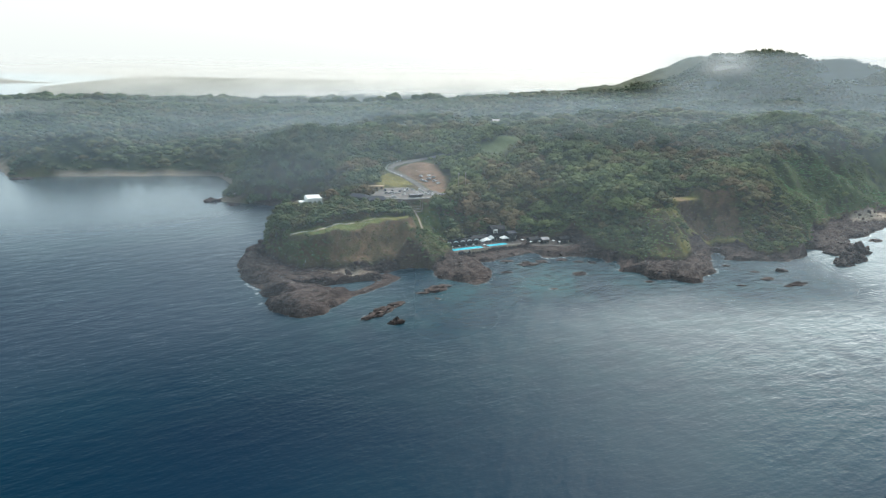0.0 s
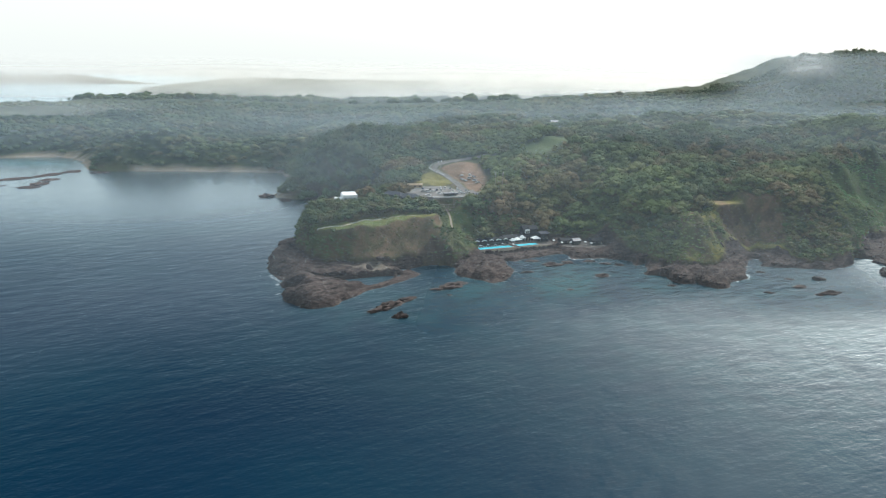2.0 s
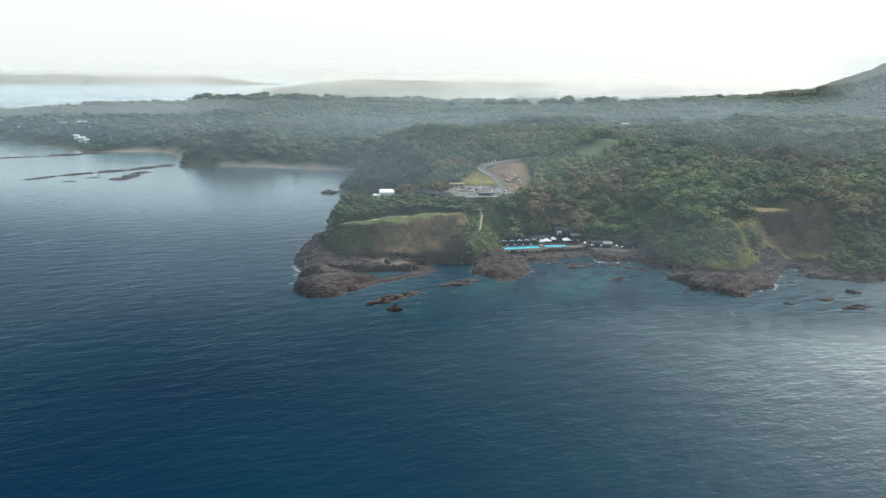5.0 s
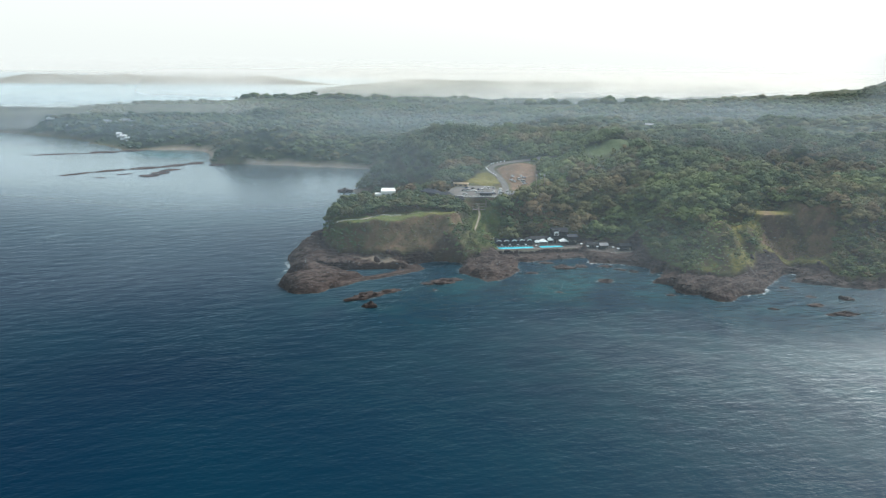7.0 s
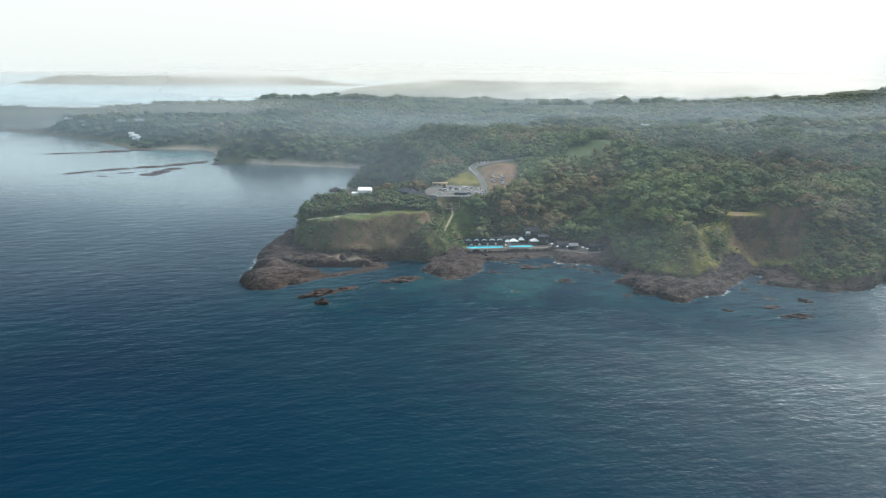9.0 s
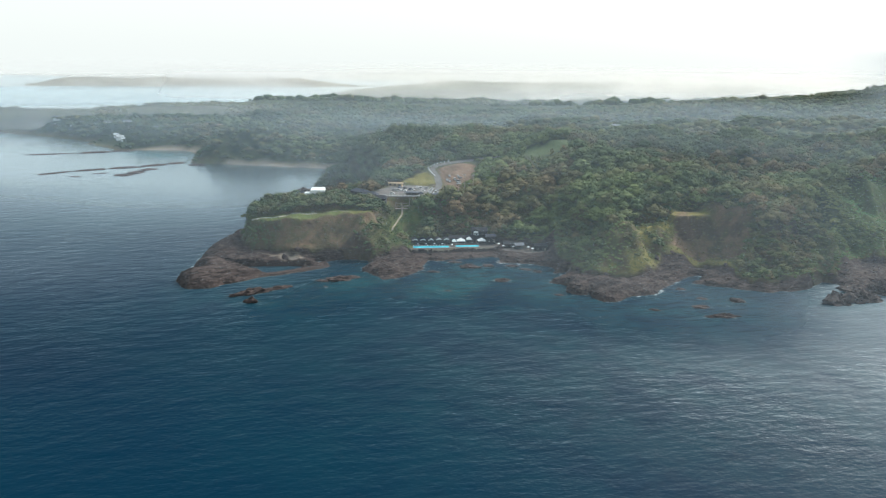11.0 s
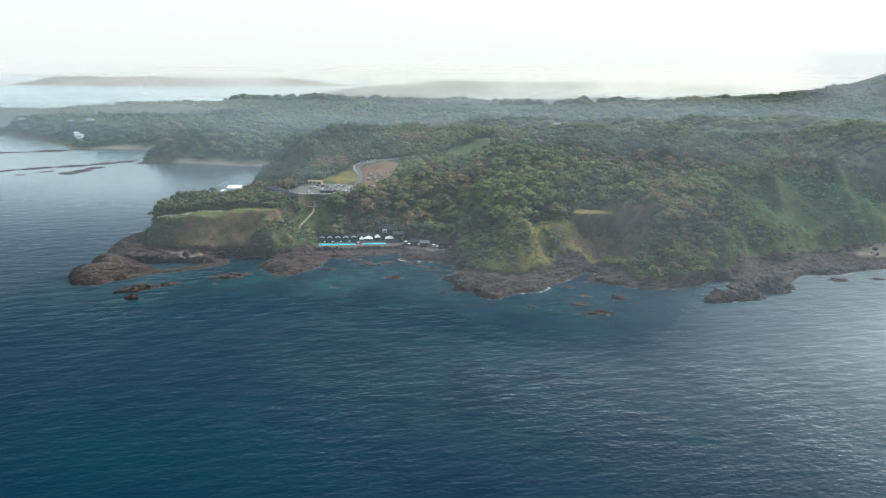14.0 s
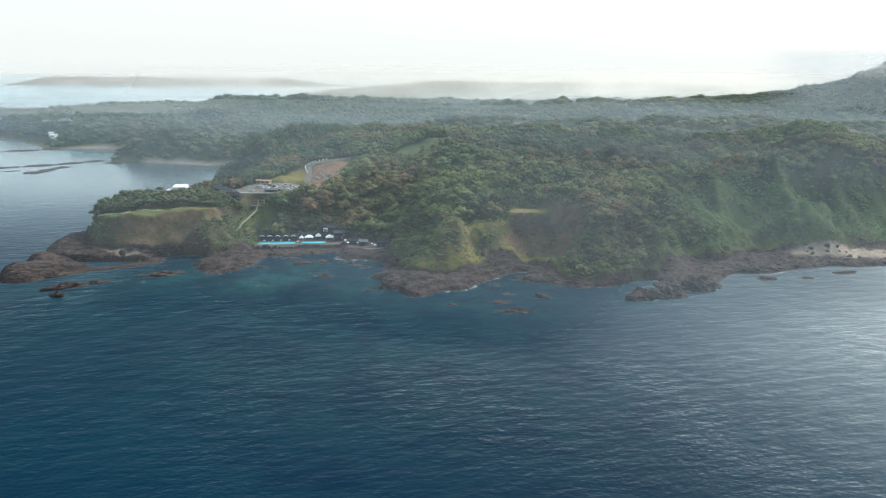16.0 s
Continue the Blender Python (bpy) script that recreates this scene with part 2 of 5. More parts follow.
def vnoise(x, y, size, seed=0):
    x, y = np.asarray(x, float) / size, np.asarray(y, float) / size
    ix, iy = np.floor(x), np.floor(y)
    fx, fy = x - ix, y - iy
    fx, fy = fx * fx * (3 - 2 * fx), fy * fy * (3 - 2 * fy)
    a, b = lattice(ix, iy, seed), lattice(ix + 1, iy, seed)
    c, d = lattice(ix, iy + 1, seed), lattice(ix + 1, iy + 1, seed)
    return ((a + (b - a) * fx) * (1 - fy) + (c + (d - c) * fx) * fy) * 2 - 1


def fbm(x, y, size, seed=0, octaves=4):
    total, amp = 0.0, 0.5
    for k in range(octaves):
        total = total + amp * vnoise(x, y, size / 2 ** k, seed + 17 * k)
        amp *= 0.55
    return total


def step(a, b, v):
    t = np.clip((v - a) / (b - a), 0, 1)
    return t * t * (3 - 2 * t)


def inland(poly, x, y):
    """Signed distance to a closed outline, positive inside."""
    x, y = np.asarray(x, float), np.asarray(y, float)
    best, inside = np.full(x.shape, 1e18), np.zeros(x.shape, bool)
    for (ax, ay), (bx, by) in zip(poly, poly[1:] + poly[:1]):
        ex, ey = bx - ax, by - ay
        t = np.clip(((x - ax) * ex + (y - ay) * ey) / (ex * ex + ey * ey), 0, 1)
        best = np.minimum(best, (x - ax - t * ex) ** 2 + (y - ay - t * ey) ** 2)
        if ey:
            inside ^= ((ay > y) != (by > y)) & (x < ax + (y - ay) * ex / ey)
    return np.sqrt(best) * np.where(inside, 1, -1)


def along(line, x, y):
    """Distance to an open line."""
    x, y = np.asarray(x, float), np.asarray(y, float)
    best = np.full(x.shape, 1e18)
    for (ax, ay), (bx, by) in zip(line, line[1:]):
        ex, ey = bx - ax, by - ay
        t = np.clip(((x - ax) * ex + (y - ay) * ey) / (ex * ex + ey * ey), 0, 1)
        best = np.minimum(best, (x - ax - t * ex) ** 2 + (y - ay - t * ey) ** 2)
    return np.sqrt(best)


# the waterline: the back of the land, the bay, the headland, the coves
SHORE_BACK = [(6000, 6000), (-1900, 6000), (-1500, 3200), (-1250, 2600), (-1050, 2100), (-1000, 1600), (-1330, 1420), (-1420, 1200), (-1100, 1090),
              (-976, 1073), (-894, 1061), (-787, 1036), (-772, 1012), (-735, 1000), (-700, 985), (-650, 958), (-630, 975), (-607, 996), (-577, 1006), (-545, 1004), (-520, 982), (-490, 938)]
SHORE_BAY = [(-468, 908), (-466, 896), (-440, 901), (-410, 912), (-370, 918), (-300, 930), (-240, 938), (-212, 880), (-192, 822), (-200, 772),
             (-165, 758), (-112, 738), (-88, 706), (-80, 668), (-86, 640), (-106, 624), (-120, 605), (-126, 570), (-127, 545), (-122, 520), (-115, 497)]
SHORE_HEADLAND = [(-107, 478), (-97, 467), (-92, 453), (-83, 450), (-89, 440), (-81, 425), (-72, 414), (-65, 412), (-54, 422), (-49, 436), (-41, 450), (-32, 464),
                  (-26, 474), (-16, 490), (-11, 502), (-20, 511), (-14, 521), (-9, 525), (4, 526), (8, 514), (12, 499), (26, 491), (36, 484), (42, 492), (47, 505)]
SHORE_COVES = [(49, 522), (43, 534), (41, 547), (49, 545), (55, 554), (64, 564), (73, 572), (82, 576), (90, 563), (98, 565), (115, 568), (123, 566), (131, 561), (134, 550),
               (141, 556), (141, 541), (139, 526), (150, 524), (154, 510), (160, 506), (168, 510), (173, 503), (179, 496), (189, 503), (194, 517), (205, 533), (207, 547),
               (213, 564), (219, 575), (226, 585), (228, 574), (224, 565), (238, 564), (252, 563), (268, 564), (284, 571), (296, 587), (304, 605), (313, 601), (319, 590)]
SHORE_EAST = [(331, 591), (345, 595), (353, 604), (348, 618), (360, 645), (374, 650), (393, 672), (407, 680), (420, 696), (440, 703), (462, 722), (540, 800), (640, 860), (820, 940), (1100, 1040), (1700, 1250), (6000, 2200)]
SHORE = SHORE_BACK + SHORE_BAY + SHORE_HEADLAND + SHORE_COVES + SHORE_EAST

# the foot of the cliffs and slopes, behind beach and rock shelf
FOOT_WEST = [(6000, 6000), (-1880, 6000), (-1480, 3200), (-1230, 2600), (-1030, 2100), (-985, 1600), (-1310, 1415), (-1400, 1205), (-1100, 1100),
             (-976, 1086), (-894, 1076), (-787, 1052), (-735, 1040), (-700, 1026), (-640, 994), (-607, 1008), (-560, 1022), (-520, 1000), (-478, 942), (-462, 916), (-440, 908), (-410, 918), (-370, 930), (-300, 942),
             (-232, 950), (-200, 880), (-182, 822), (-182, 778), (-160, 768), (-108, 746), (-82, 712), (-73, 668), (-78, 636), (-102, 617), (-113, 600), (-114, 565), (-109, 532)]
FOOT_EAST = [(-101, 513), (-86, 503), (-62, 498), (-40, 502), (-24, 514), (-9, 522), (6, 522), (18, 536), (24, 560), (34, 590), (60, 608),
             (92, 612), (116, 603), (130, 572), (148, 553), (164, 541), (180, 543), (190, 556), (200, 582), (214, 596), (231, 601), (243, 590), (256, 577), (270, 575), (286, 582), (299, 598),
             (312, 627), (326, 660), (347, 674), (365, 696), (390, 716), (413, 730), (424, 736), (450, 762), (540, 825), (640, 885), (820, 960), (1100, 1065), (1700, 1280), (6000, 2230)]
FOOT = FOOT_WEST + FOOT_EAST

LOT = [(-40, 606), (-32, 601), (-20, 604), (5, 616), (16, 621), (19, 634), (12, 652), (5, 668), (-18, 668), (-40, 660), (-42, 634)]
ROAD = [(10, 634), (4, 652), (-3, 672), (-14, 694), (-25, 709), (-29, 717), (-27, 724), (-18, 731), (4, 743), (30, 760), (60, 790), (84, 850), (98, 905), (108, 985)]
TERRACE = [(19.5, 558.2), (49.5, 575), (76.5, 591), (78, 597), (76, 608), (60, 612), (34, 600), (18, 566)]
LOWER_TERRACE = [(84, 586), (112, 583), (122, 588), (118, 600), (92, 610), (84, 604)]
WALL_FOOT = [(20, 556), (77, 589), (86, 580), (68, 564), (32, 543)]
LAGOON = [(-76, 470), (-62, 467), (-50, 463), (-41, 464), (-33, 476), (-24, 495), (-33, 493), (-44, 487), (-58, 479)]
ARM = [(-46, 446), (-36, 463), (-26, 481), (-17, 498)]
VERGE = [(-40, 668), (-16, 668), (-7, 674), (-19, 695), (-31, 707), (-36, 700)]
LAWN = [(198, 622), (207, 618), (220, 628), (226, 637), (216, 641), (202, 637)]
BANK = [(8, 656), (18, 642), (20, 682), (14, 728), (-12, 726), (-22, 716), (-9, 693), (1, 676)]


# wooded and bare spurs running down to the sea: foot, head, half width, height
SPURS = [((150, 560), (146, 610), 10, 5), ((318, 650), (300, 690), 9, 8),
         ((352, 690), (332, 735), 9, 15), ((395, 728), (372, 780), 9, 16), ((440, 752), (420, 805), 10, 16), ((-62, 500), (-58, 524), 8, 2)]
HOLLOWS = [((222, 603), 17, 4), ((138, 590), 16, 15), ((306, 665), 14, 6), ((12, 574), 17, 9), ((335, 712), 14, 9), ((376, 750), 13, 9), ((90, 640), 26, 6)]
# sharp crests: points x, y, z along each, and how steeply its flanks fall
CRESTS = [([(194, 548, 5), (189, 559, 16), (183, 570, 26), (177, 578, 34), (172, 589, 40), (165, 618, 41)], 1.45),
          ([(173, 589, 38.5), (190, 601, 39), (203, 617, 35), (206, 628, 34)], 1.2),
          ([(168, 545, 9), (171, 554, 16), (170, 570, 29), (172, 588, 38)], 1.1),
          ([(287, 583, 5), (284, 597, 15), (275, 607, 33), (267, 624, 38), (258, 655, 40)], 1.0),
          ([(247, 588, 8), (252, 597, 21), (257, 604, 29), (264, 622, 37)], 1.2),
          ([(305, 614, 8), (294, 639, 33), (284, 664, 39)], 1.0),
          ([(-7, 517, 6), (-6, 524, 16), (-7, 535, 25), (-14, 548, 31)], 1.3),
          ([(21, 545, 7), (14, 551, 13.5), (4, 556, 22), (-6, 560, 28)], 1.15),
          ([(318, 618, 6), (312, 630, 17), (302, 645, 29), (290, 656, 37)], 1.1),
          ([(354, 678, 6), (346, 690, 21), (336, 702, 31), (322, 716, 40)], 1.0),
          ([(426, 728, 6), (416, 736, 20), (404, 747, 33), (392, 762, 44), (378, 772, 54)], 1.0),
          ([(384, 706, 8), (374, 728, 28), (362, 752, 44)], 1.0),
          ([(458, 772, 8), (448, 784, 28), (432, 796, 46)], 1.0),
          ([(148, 556, 6), (147, 570, 17), (143, 590, 30), (138, 612, 38)], 1.1)]


def elevation(x, y):
    d1 = inland(SHORE, x, y) + 4.6 * fbm(x, y, 17, 3) * step(900, 760, y)
    gully = fbm(x, y, 46, 11)
    d2 = inland(FOOT, x, y) + 5 * step(-190, -215, x) + 5 * step(120, 150, x) + gully * 6 * step(20, 120, x) + 3.4 * fbm(x, y, 11, 5)
    # heights of the country behind the cliffs
    near = np.interp(y, [480, 520, 560, 620, 670, 720, 780, 850, 980], [25, 28, 31, 31, 35, 44, 54, 62, 62])
    near = near - 14 * step(-30, -110, x) * step(680, 770, y)
    near = near + 14 * step(30, 60, x) * step(190, 110, x) * step(655, 715, y) * step(830, 760, y)
    near = near - 3 * step(-30, -100, x) * step(640, 540, y)
    near = near + 8 * step(60, 170, x) * step(560, 640, y) * step(780, 660, y) + 12 * step(250, 480, x) * step(560, 640, y)
    ridge = np.interp(x, [-1400, -1200, -1000, -700, -300, -100, 107, 185, 297, 360, 429, 482, 517, 546, 595, 647, 686, 722, 751, 800, 850, 960, 1200, 2000],
                      [12, 12, 28, 38, 42, 48, 66, 73, 82, 90, 104, 122, 140, 154, 162, 169, 160, 146, 151, 146, 141, 132, 116, 105])
    mid = np.interp(x, [-900, -620, -540, -450, -350, -250, -60, 200, 600], [20, 28, 18, 27, 20, 32, 56, 64, 74])
    h = near + (mid - near) * step(780, 1020, y)
    h = np.where((x < -160) & (y < 1100), mid, h)
    h = h + (ridge - h) * step(1080, 1480, y)
    h = h + (12 - h) * step(1680, 2300, y) - 8 * step(2300, 2700, y)
    h = h + fbm(x, y, 170, 23) * 15 * step(660, 1000, y) * step(1500, 1250, y) + fbm(x, y, 420, 29) * 14 * step(1500, 2100, y) * step(2900, 2400, y) + fbm(x, y, 60, 31) * 9 * step(620, 700, y) + (0.35 - np.abs(fbm(x, y, 120, 37)) * 2) * 14 * step(40, 110, x) * step(600, 680, y) * step(1100, 900, y)
    h = h + 15 * np.exp(-(((x + 425) / 62) ** 2 + ((y - 985) / 48) ** 2)) - 8 * np.exp(-(((x + 440) / 90) ** 2 + ((y - 1120) / 50) ** 2))
    width = 10 + 13 * step(-85, -25, x) + 22 * step(0, 70, x) + 20 * step(700, 850, y) + 26 * np.exp(-(((x - 10) / 16) ** 2 + ((y - 570) / 24) ** 2))
    rise = np.clip(d2 / width, 0, 1)
    rise = rise ** 0.8 * (1 - 0.12 * np.sin(rise * np.pi))
    crag = (1 - np.abs(fbm(x, y, 11, 41)) * 2.6) * (0.35 + 0.65 * step(455, 490, y + 0.5 * (x + 60)))
    sa, sb = x * 0.55 + y * 0.83, x * 0.83 - y * 0.55
    strata = 1 - np.abs(fbm(sa / 4.5, sb, 9, 45)) * 2.4
    slit = step(0.16, 0.04, np.abs(fbm(sa / 5, sb + 3 * vnoise(x, y, 14, 48), 22, 47, 3))) * step(0.5, 4, d1) * step(16, 9, d1)
    shelf = np.clip(d1, 0, 16) * 0.11 + strata * 1.7 * step(0.5, 5, d1) - 3.6 * slit * step(-0.2, 0.2, vnoise(x, y, 30, 49)) + 1.9 * step(0, 2.4, d1) + crag * 1.2 * step(0, 5, d1) + fbm(x, y, 34, 43) * 1.3 * step(3, 14, d1) - 0.6
    # the hump at the tip of the headland, the rocky west end and the outer points
    for hx, hy, ra, rb, hh in ((-74, 430, 12, 14, 6.5), (-84, 456, 10, 11, 6.5), (-62, 447, 13, 9, 3.5), (-100, 502, 14, 18, 6.5), (-116, 545, 8, 22, 5), (176, 520, 17, 13, 4.0), (150, 524, 8, 10, 2.5),
                               (28, 503, 13, 8, 2.0), (-190, 790, 10, 20, 5), (292, 584, 9, 8, 3)):
        shelf = shelf + hh * np.exp(-(((x - hx) / ra) ** 2 + ((y - hy) / rb) ** 2))
    shelf = shelf - 4.5 * np.exp(-(along([(-99, 451), (-84, 444), (-70, 449)], x, y) / 2.6) ** 2) - 3.0 * np.exp(-(along([(-106, 478), (-90, 472), (-72, 470)], x, y) / 3.0) ** 2)
    ledge = np.floor(shelf / 0.9) * 0.9 + 0.9 * step(0.55, 1.0, shelf / 0.9 - np.floor(shelf / 0.9))
    terraced = 0.55 * step(455, 490, y + 0.5 * (x + 60))
    shelf = np.where(d1 > 1, (1 - terraced) * shelf + terraced * ledge, shelf)
    beach = step(-160, -210, x)
    shelf = shelf * (1 - beach) + beach * np.clip(d1, 0, 12) * 0.12
    shelf = np.where(d1 > 0.3, np.maximum(shelf, 0.25 - 1.3 * slit), shelf)
    z = shelf + np.clip(h - shelf, 0, None) * rise
    for (ax, ay), (bx, by), half, lift in SPURS:
        ex, ey = bx - ax, by - ay
        t = ((x - ax) * ex + (y - ay) * ey) / (ex * ex + ey * ey)
        off = np.abs((x - ax) * ey - (y - ay) * ex) / math.hypot(ex, ey)
        z = z + lift * np.exp(-(off / half) ** 1.5) * step(-0.15, 0.35, t) * step(1.5, 0.8, t)
    for crest, fall in CRESTS:
        top = np.full(np.shape(x), -99.0)
        for (ax, ay, az), (bx, by, bz) in zip(crest, crest[1:]):
            ex, ey = bx - ax, by - ay
            t = np.clip(((x - ax) * ex + (y - ay) * ey) / (ex * ex + ey * ey), 0, 1)
            off = np.hypot(x - ax - t * ex, y - ay - t * ey)
            top = np.maximum(top, az + (bz - az) * t - fall * (np.sqrt(off ** 2 + 9) - 3) + 1.6 * gully)
        over = top - z
        z = z + np.where(over > -12, 0.5 * (over + np.sqrt(over ** 2 + 9)) - 0.18, 0) * step(0, 3, d1)
    for (hx, hy), size, deep in HOLLOWS:
        z = z - deep * np.exp(-(((x - hx) ** 2 + (y - hy) ** 2) / size ** 2)) * step(0.05, 0.4, rise)
    z = z + (rise * gully * 40 * (1 - rise) - 5 * step(0.1, 0.6, rise) * step(-0.02, -0.25, gully)) * step(60, 150, x) + (fbm(x, y, 8, 51) * 1.8 - np.abs(fbm(x, y, 16, 53)) * (3.5 + 4.5 * step(140, 260, x)) - np.abs(fbm(x, y, 30, 59)) * 9 * step(240, 310, x)) * step(1, 8, d2) * step(70, 40, d2)
    z = np.where(d1 > 0, np.maximum(z, 0.15 - 1.2 * slit), np.maximum(d1 * 0.5, -4.0))
    z = z - (z + 1.0) * step(-1.5, 0.5, inland(LAGOON, x, y) + 1.5 * fbm(x, y, 8, 57))
    k = step(8, 4.5, along(ARM, x, y)) * step(-0.5, 1, d1)
    z = z + (np.clip(z, 0.35, 0.8 + 0.5 * strata) - z) * k
    # levelled places
    for outline, level, soft in ((TERRACE, 3.4, 3.0), (LOWER_TERRACE, 3.4, 3.0), (LOT, 33.0, 6.0), (LAWN, 34.2, 3.0), (WALL_FOOT, 0.9, 1.6)):
        k = step(-soft, 1.0, inland(outline, x, y))
        z = z + (level - z) * k
    k = step(13, 5, along([(-4, 600), (2, 565)], x, y))
    z = z + (np.interp(y, [560, 565, 595, 604], [12.5, 14.5, 21.5, 26]) - z) * k
    k = step(7, 3, along([(3, 564), (17, 562)], x, y))
    z = z + (np.interp(x, [3, 17], [13.5, 4.5]) - z) * k
    k = step(9, 4, along(ROAD, x, y)) * step(640, 660, y)
    graded = np.interp(y, [636, 652, 672, 694, 710, 718, 724, 731, 743, 760, 790, 850, 985], [33, 33.2, 35, 38, 40.5, 42, 44, 46, 49, 53, 58, 64, 64])
    z = z + (graded - z) * k
    return z, d1, d2


def height(x, y):
    return float(elevation(np.array([float(x)]), np.array([float(y)]))[0][0])


def axis(lo, a, b, hi, fine, grow):
    mid = list(np.arange(a, b + fine, fine))
    up, s = [], fine
    while (up[-1] if up else mid[-1]) < hi:
        s *= grow
        up.append((up[-1] if up else mid[-1]) + s)
    down, s = [], fine
    while (down[-1] if down else mid[0]) > lo:
        s *= grow
        down.append((down[-1] if down else mid[0]) - s)
    return np.array(down[::-1] + mid + up)


def sheet(name, xs, ys, z, fields, material, smooth=True):
    nx, ny = len(xs), len(ys)
    gx, gy = np.meshgrid(xs, ys)
    me = bpy.data.meshes.new(name)
    me.vertices.add(nx * ny)
    me.vertices.foreach_set("co", np.stack([gx, gy, z], -1).astype(np.float32).ravel())
    i = (np.arange(ny - 1)[:, None] * nx + np.arange(nx - 1)[None]).ravel()
    quads = np.stack([i, i + 1, i + nx + 1, i + nx], -1)
    me.loops.add(quads.size)
    me.loops.foreach_set("vertex_index", quads.astype(np.int32).ravel())
    me.polygons.add(len(quads))
    me.polygons.foreach_set("loop_start", (np.arange(len(quads)) * 4).astype(np.int32))
    me.polygons.foreach_set("use_smooth", np.full(len(quads), smooth))
    for key, v in fields.items():
        me.attributes.new(key, "FLOAT", "POINT").data.foreach_set("value", np.asarray(v, np.float32).ravel())
    me.update(calc_edges=True)
    me.validate()
    me.materials.append(material)
    return new(name, me)


XS, YS = axis(-4950, -130, 470, 4950, 1.6, 1.04), axis(380, 404, 700, 4950, 1.6, 1.035)
GX, GY = np.meshgrid(XS, YS)
GZ, D1, D2 = elevation(GX, GY)
slope = np.hypot(np.gradient(GZ, axis=1) / np.gradient(GX, axis=1), np.gradient(GZ, axis=0) / np.gradient(GY, axis=0))


def meadow_mask(x, y):
    a = step(-4, 4, inland([(44, 748), (62, 727), (74, 732), (86, 752), (97, 768), (94, 790), (80, 778), (64, 754)], x, y))
    b = step(-6, 6, inland([(76, 872), (92, 860), (104, 888), (108, 940), (100, 962), (86, 930)], x, y))
    c = step(-8, 8, inland([(-52, 895), (-20, 890), (22, 898), (26, 922), (-40, 915)], x, y))
    d = step(-8, 8, inland([(-60, 1010), (30, 1030), (40, 1075), (-50, 1060)], x, y))
    return np.maximum(np.maximum(a, b), np.maximum(c, 0.7 * d))


def tilled_mask(x, y):
    return step(-6, 8, inland([(-668, 1130), (-620, 1090), (-590, 1112), (-600, 1170), (-660, 1190)], x, y))


def clearing_mask(x, y):
    """Grass on the headland's top and bare slopes above the sea."""
    n = fbm(x, y, 18, 61) * 8
    top = step(-3, 3, inland([(-112, 500), (-40, 500), (6, 530), (-2, 556), (-24, 556), (-46, 545), (-78, 524), (-104, 520)], x, y))
    rim = 9 + 13 * step(-85, -25, x)
    top = top * step(rim - 2, rim + 2, inland(FOOT, x, y))
    right = step(-2, 2, inland(LAWN, x, y))
    return top, right


top, right_lawn = clearing_mask(GX, GY)
n18, n40 = fbm(GX, GY, 18, 61), fbm(GX, GY, 40, 67)
east_grass = step(-0.1, 0.15, n40 + 0.2) * step(300, 345, GX) * step(62, 40, D2) * step(2, 9, D2)
stairs_grass = np.maximum(step(-4, 3, inland([(2, 552), (16, 544), (24, 552), (25, 574), (22, 600), (4, 604), (-8, 600), (-6, 566)], GX, GY)), 0.0)
scrub_grass = step(0.0, 0.3, n18) * step(3, 10, D2) * step(60, 40, D2) * 0.6 * (1 - step(198, 208, GX) * step(252, 242, GX))
spur = step(-0.35, 0.0, fbm(GX, GY, 25, 71)) * step(164, 172, GX) * step(208, 199, GX) * step(0, 3, D2) * step(48, 36, D2)
head_cliff = step(-90, -60, GX) * step(4, -10, GX) * step(562, 548, GY) * step(1, 4, D2) * step(0.45, 0.75, slope)
fields = {
    "grass": np.clip(top * step(0.75, 0.45, slope) + scrub_grass * 0.7 + east_grass + stairs_grass + right_lawn, 0, 1),
    "yellow": np.clip(step(-2, 2, inland(VERGE, GX, GY)) + spur + right_lawn + 0.75 * step(203, 210, GX) * step(254, 246, GX) * step(10, 5, D2) * step(0, 2, D2) + top * step(-40, -15, GX) * 0.7 * step(0.5, 0.3, slope) + step(5, 1, D2) * step(0, 3, D2) * step(150, 160, GX) * step(-0.1, 0.2, n18) * 0.8, 0, 1),
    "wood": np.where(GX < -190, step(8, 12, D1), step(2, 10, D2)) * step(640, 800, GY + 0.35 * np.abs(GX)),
    "meadow": np.maximum(meadow_mask(GX, GY), 0.6 * east_grass),
    "soil": np.clip(tilled_mask(GX, GY) + 0.6 * step(-3, 2, inland(BANK, GX, GY)) * 1.5 + step(200, 208, GX) * step(260, 250, GX) * step(6, 12, D2) * step(54, 46, D2) * step(-0.5, 0.1, n18) * 0.75 + 0.6 * head_cliff * step(-0.5, 0.2, n18), 0, 1),
    "rock": np.clip(step(3.0 + 2 * n18, -0.5 + 2 * n18, D2) * step(-170, -150, GX) + step(1.5, 2.4, slope + n18) * 0.6 * step(120, 60, D2), 0, 1),
    "pale": np.clip(step(-160, -200, GX) * step(10, 7, D1) * 0.95 * (1 - step(-472, -462, GX) * step(-405, -420, GX)) * (0.15 + 0.85 * step(-640, -605, GX)) + step(-4, 3, inland([(-70, 494), (-54, 491), (-34, 496), (-32, 500), (-54, 496)], GX, GY) + n18 * 6) * 0.75
                    + step(-4, 4, inland([(395, 705), (470, 735), (460, 752), (400, 728)], GX, GY)) * step(3, 0, D2), 0, 1),
}
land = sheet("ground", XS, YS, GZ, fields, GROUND)
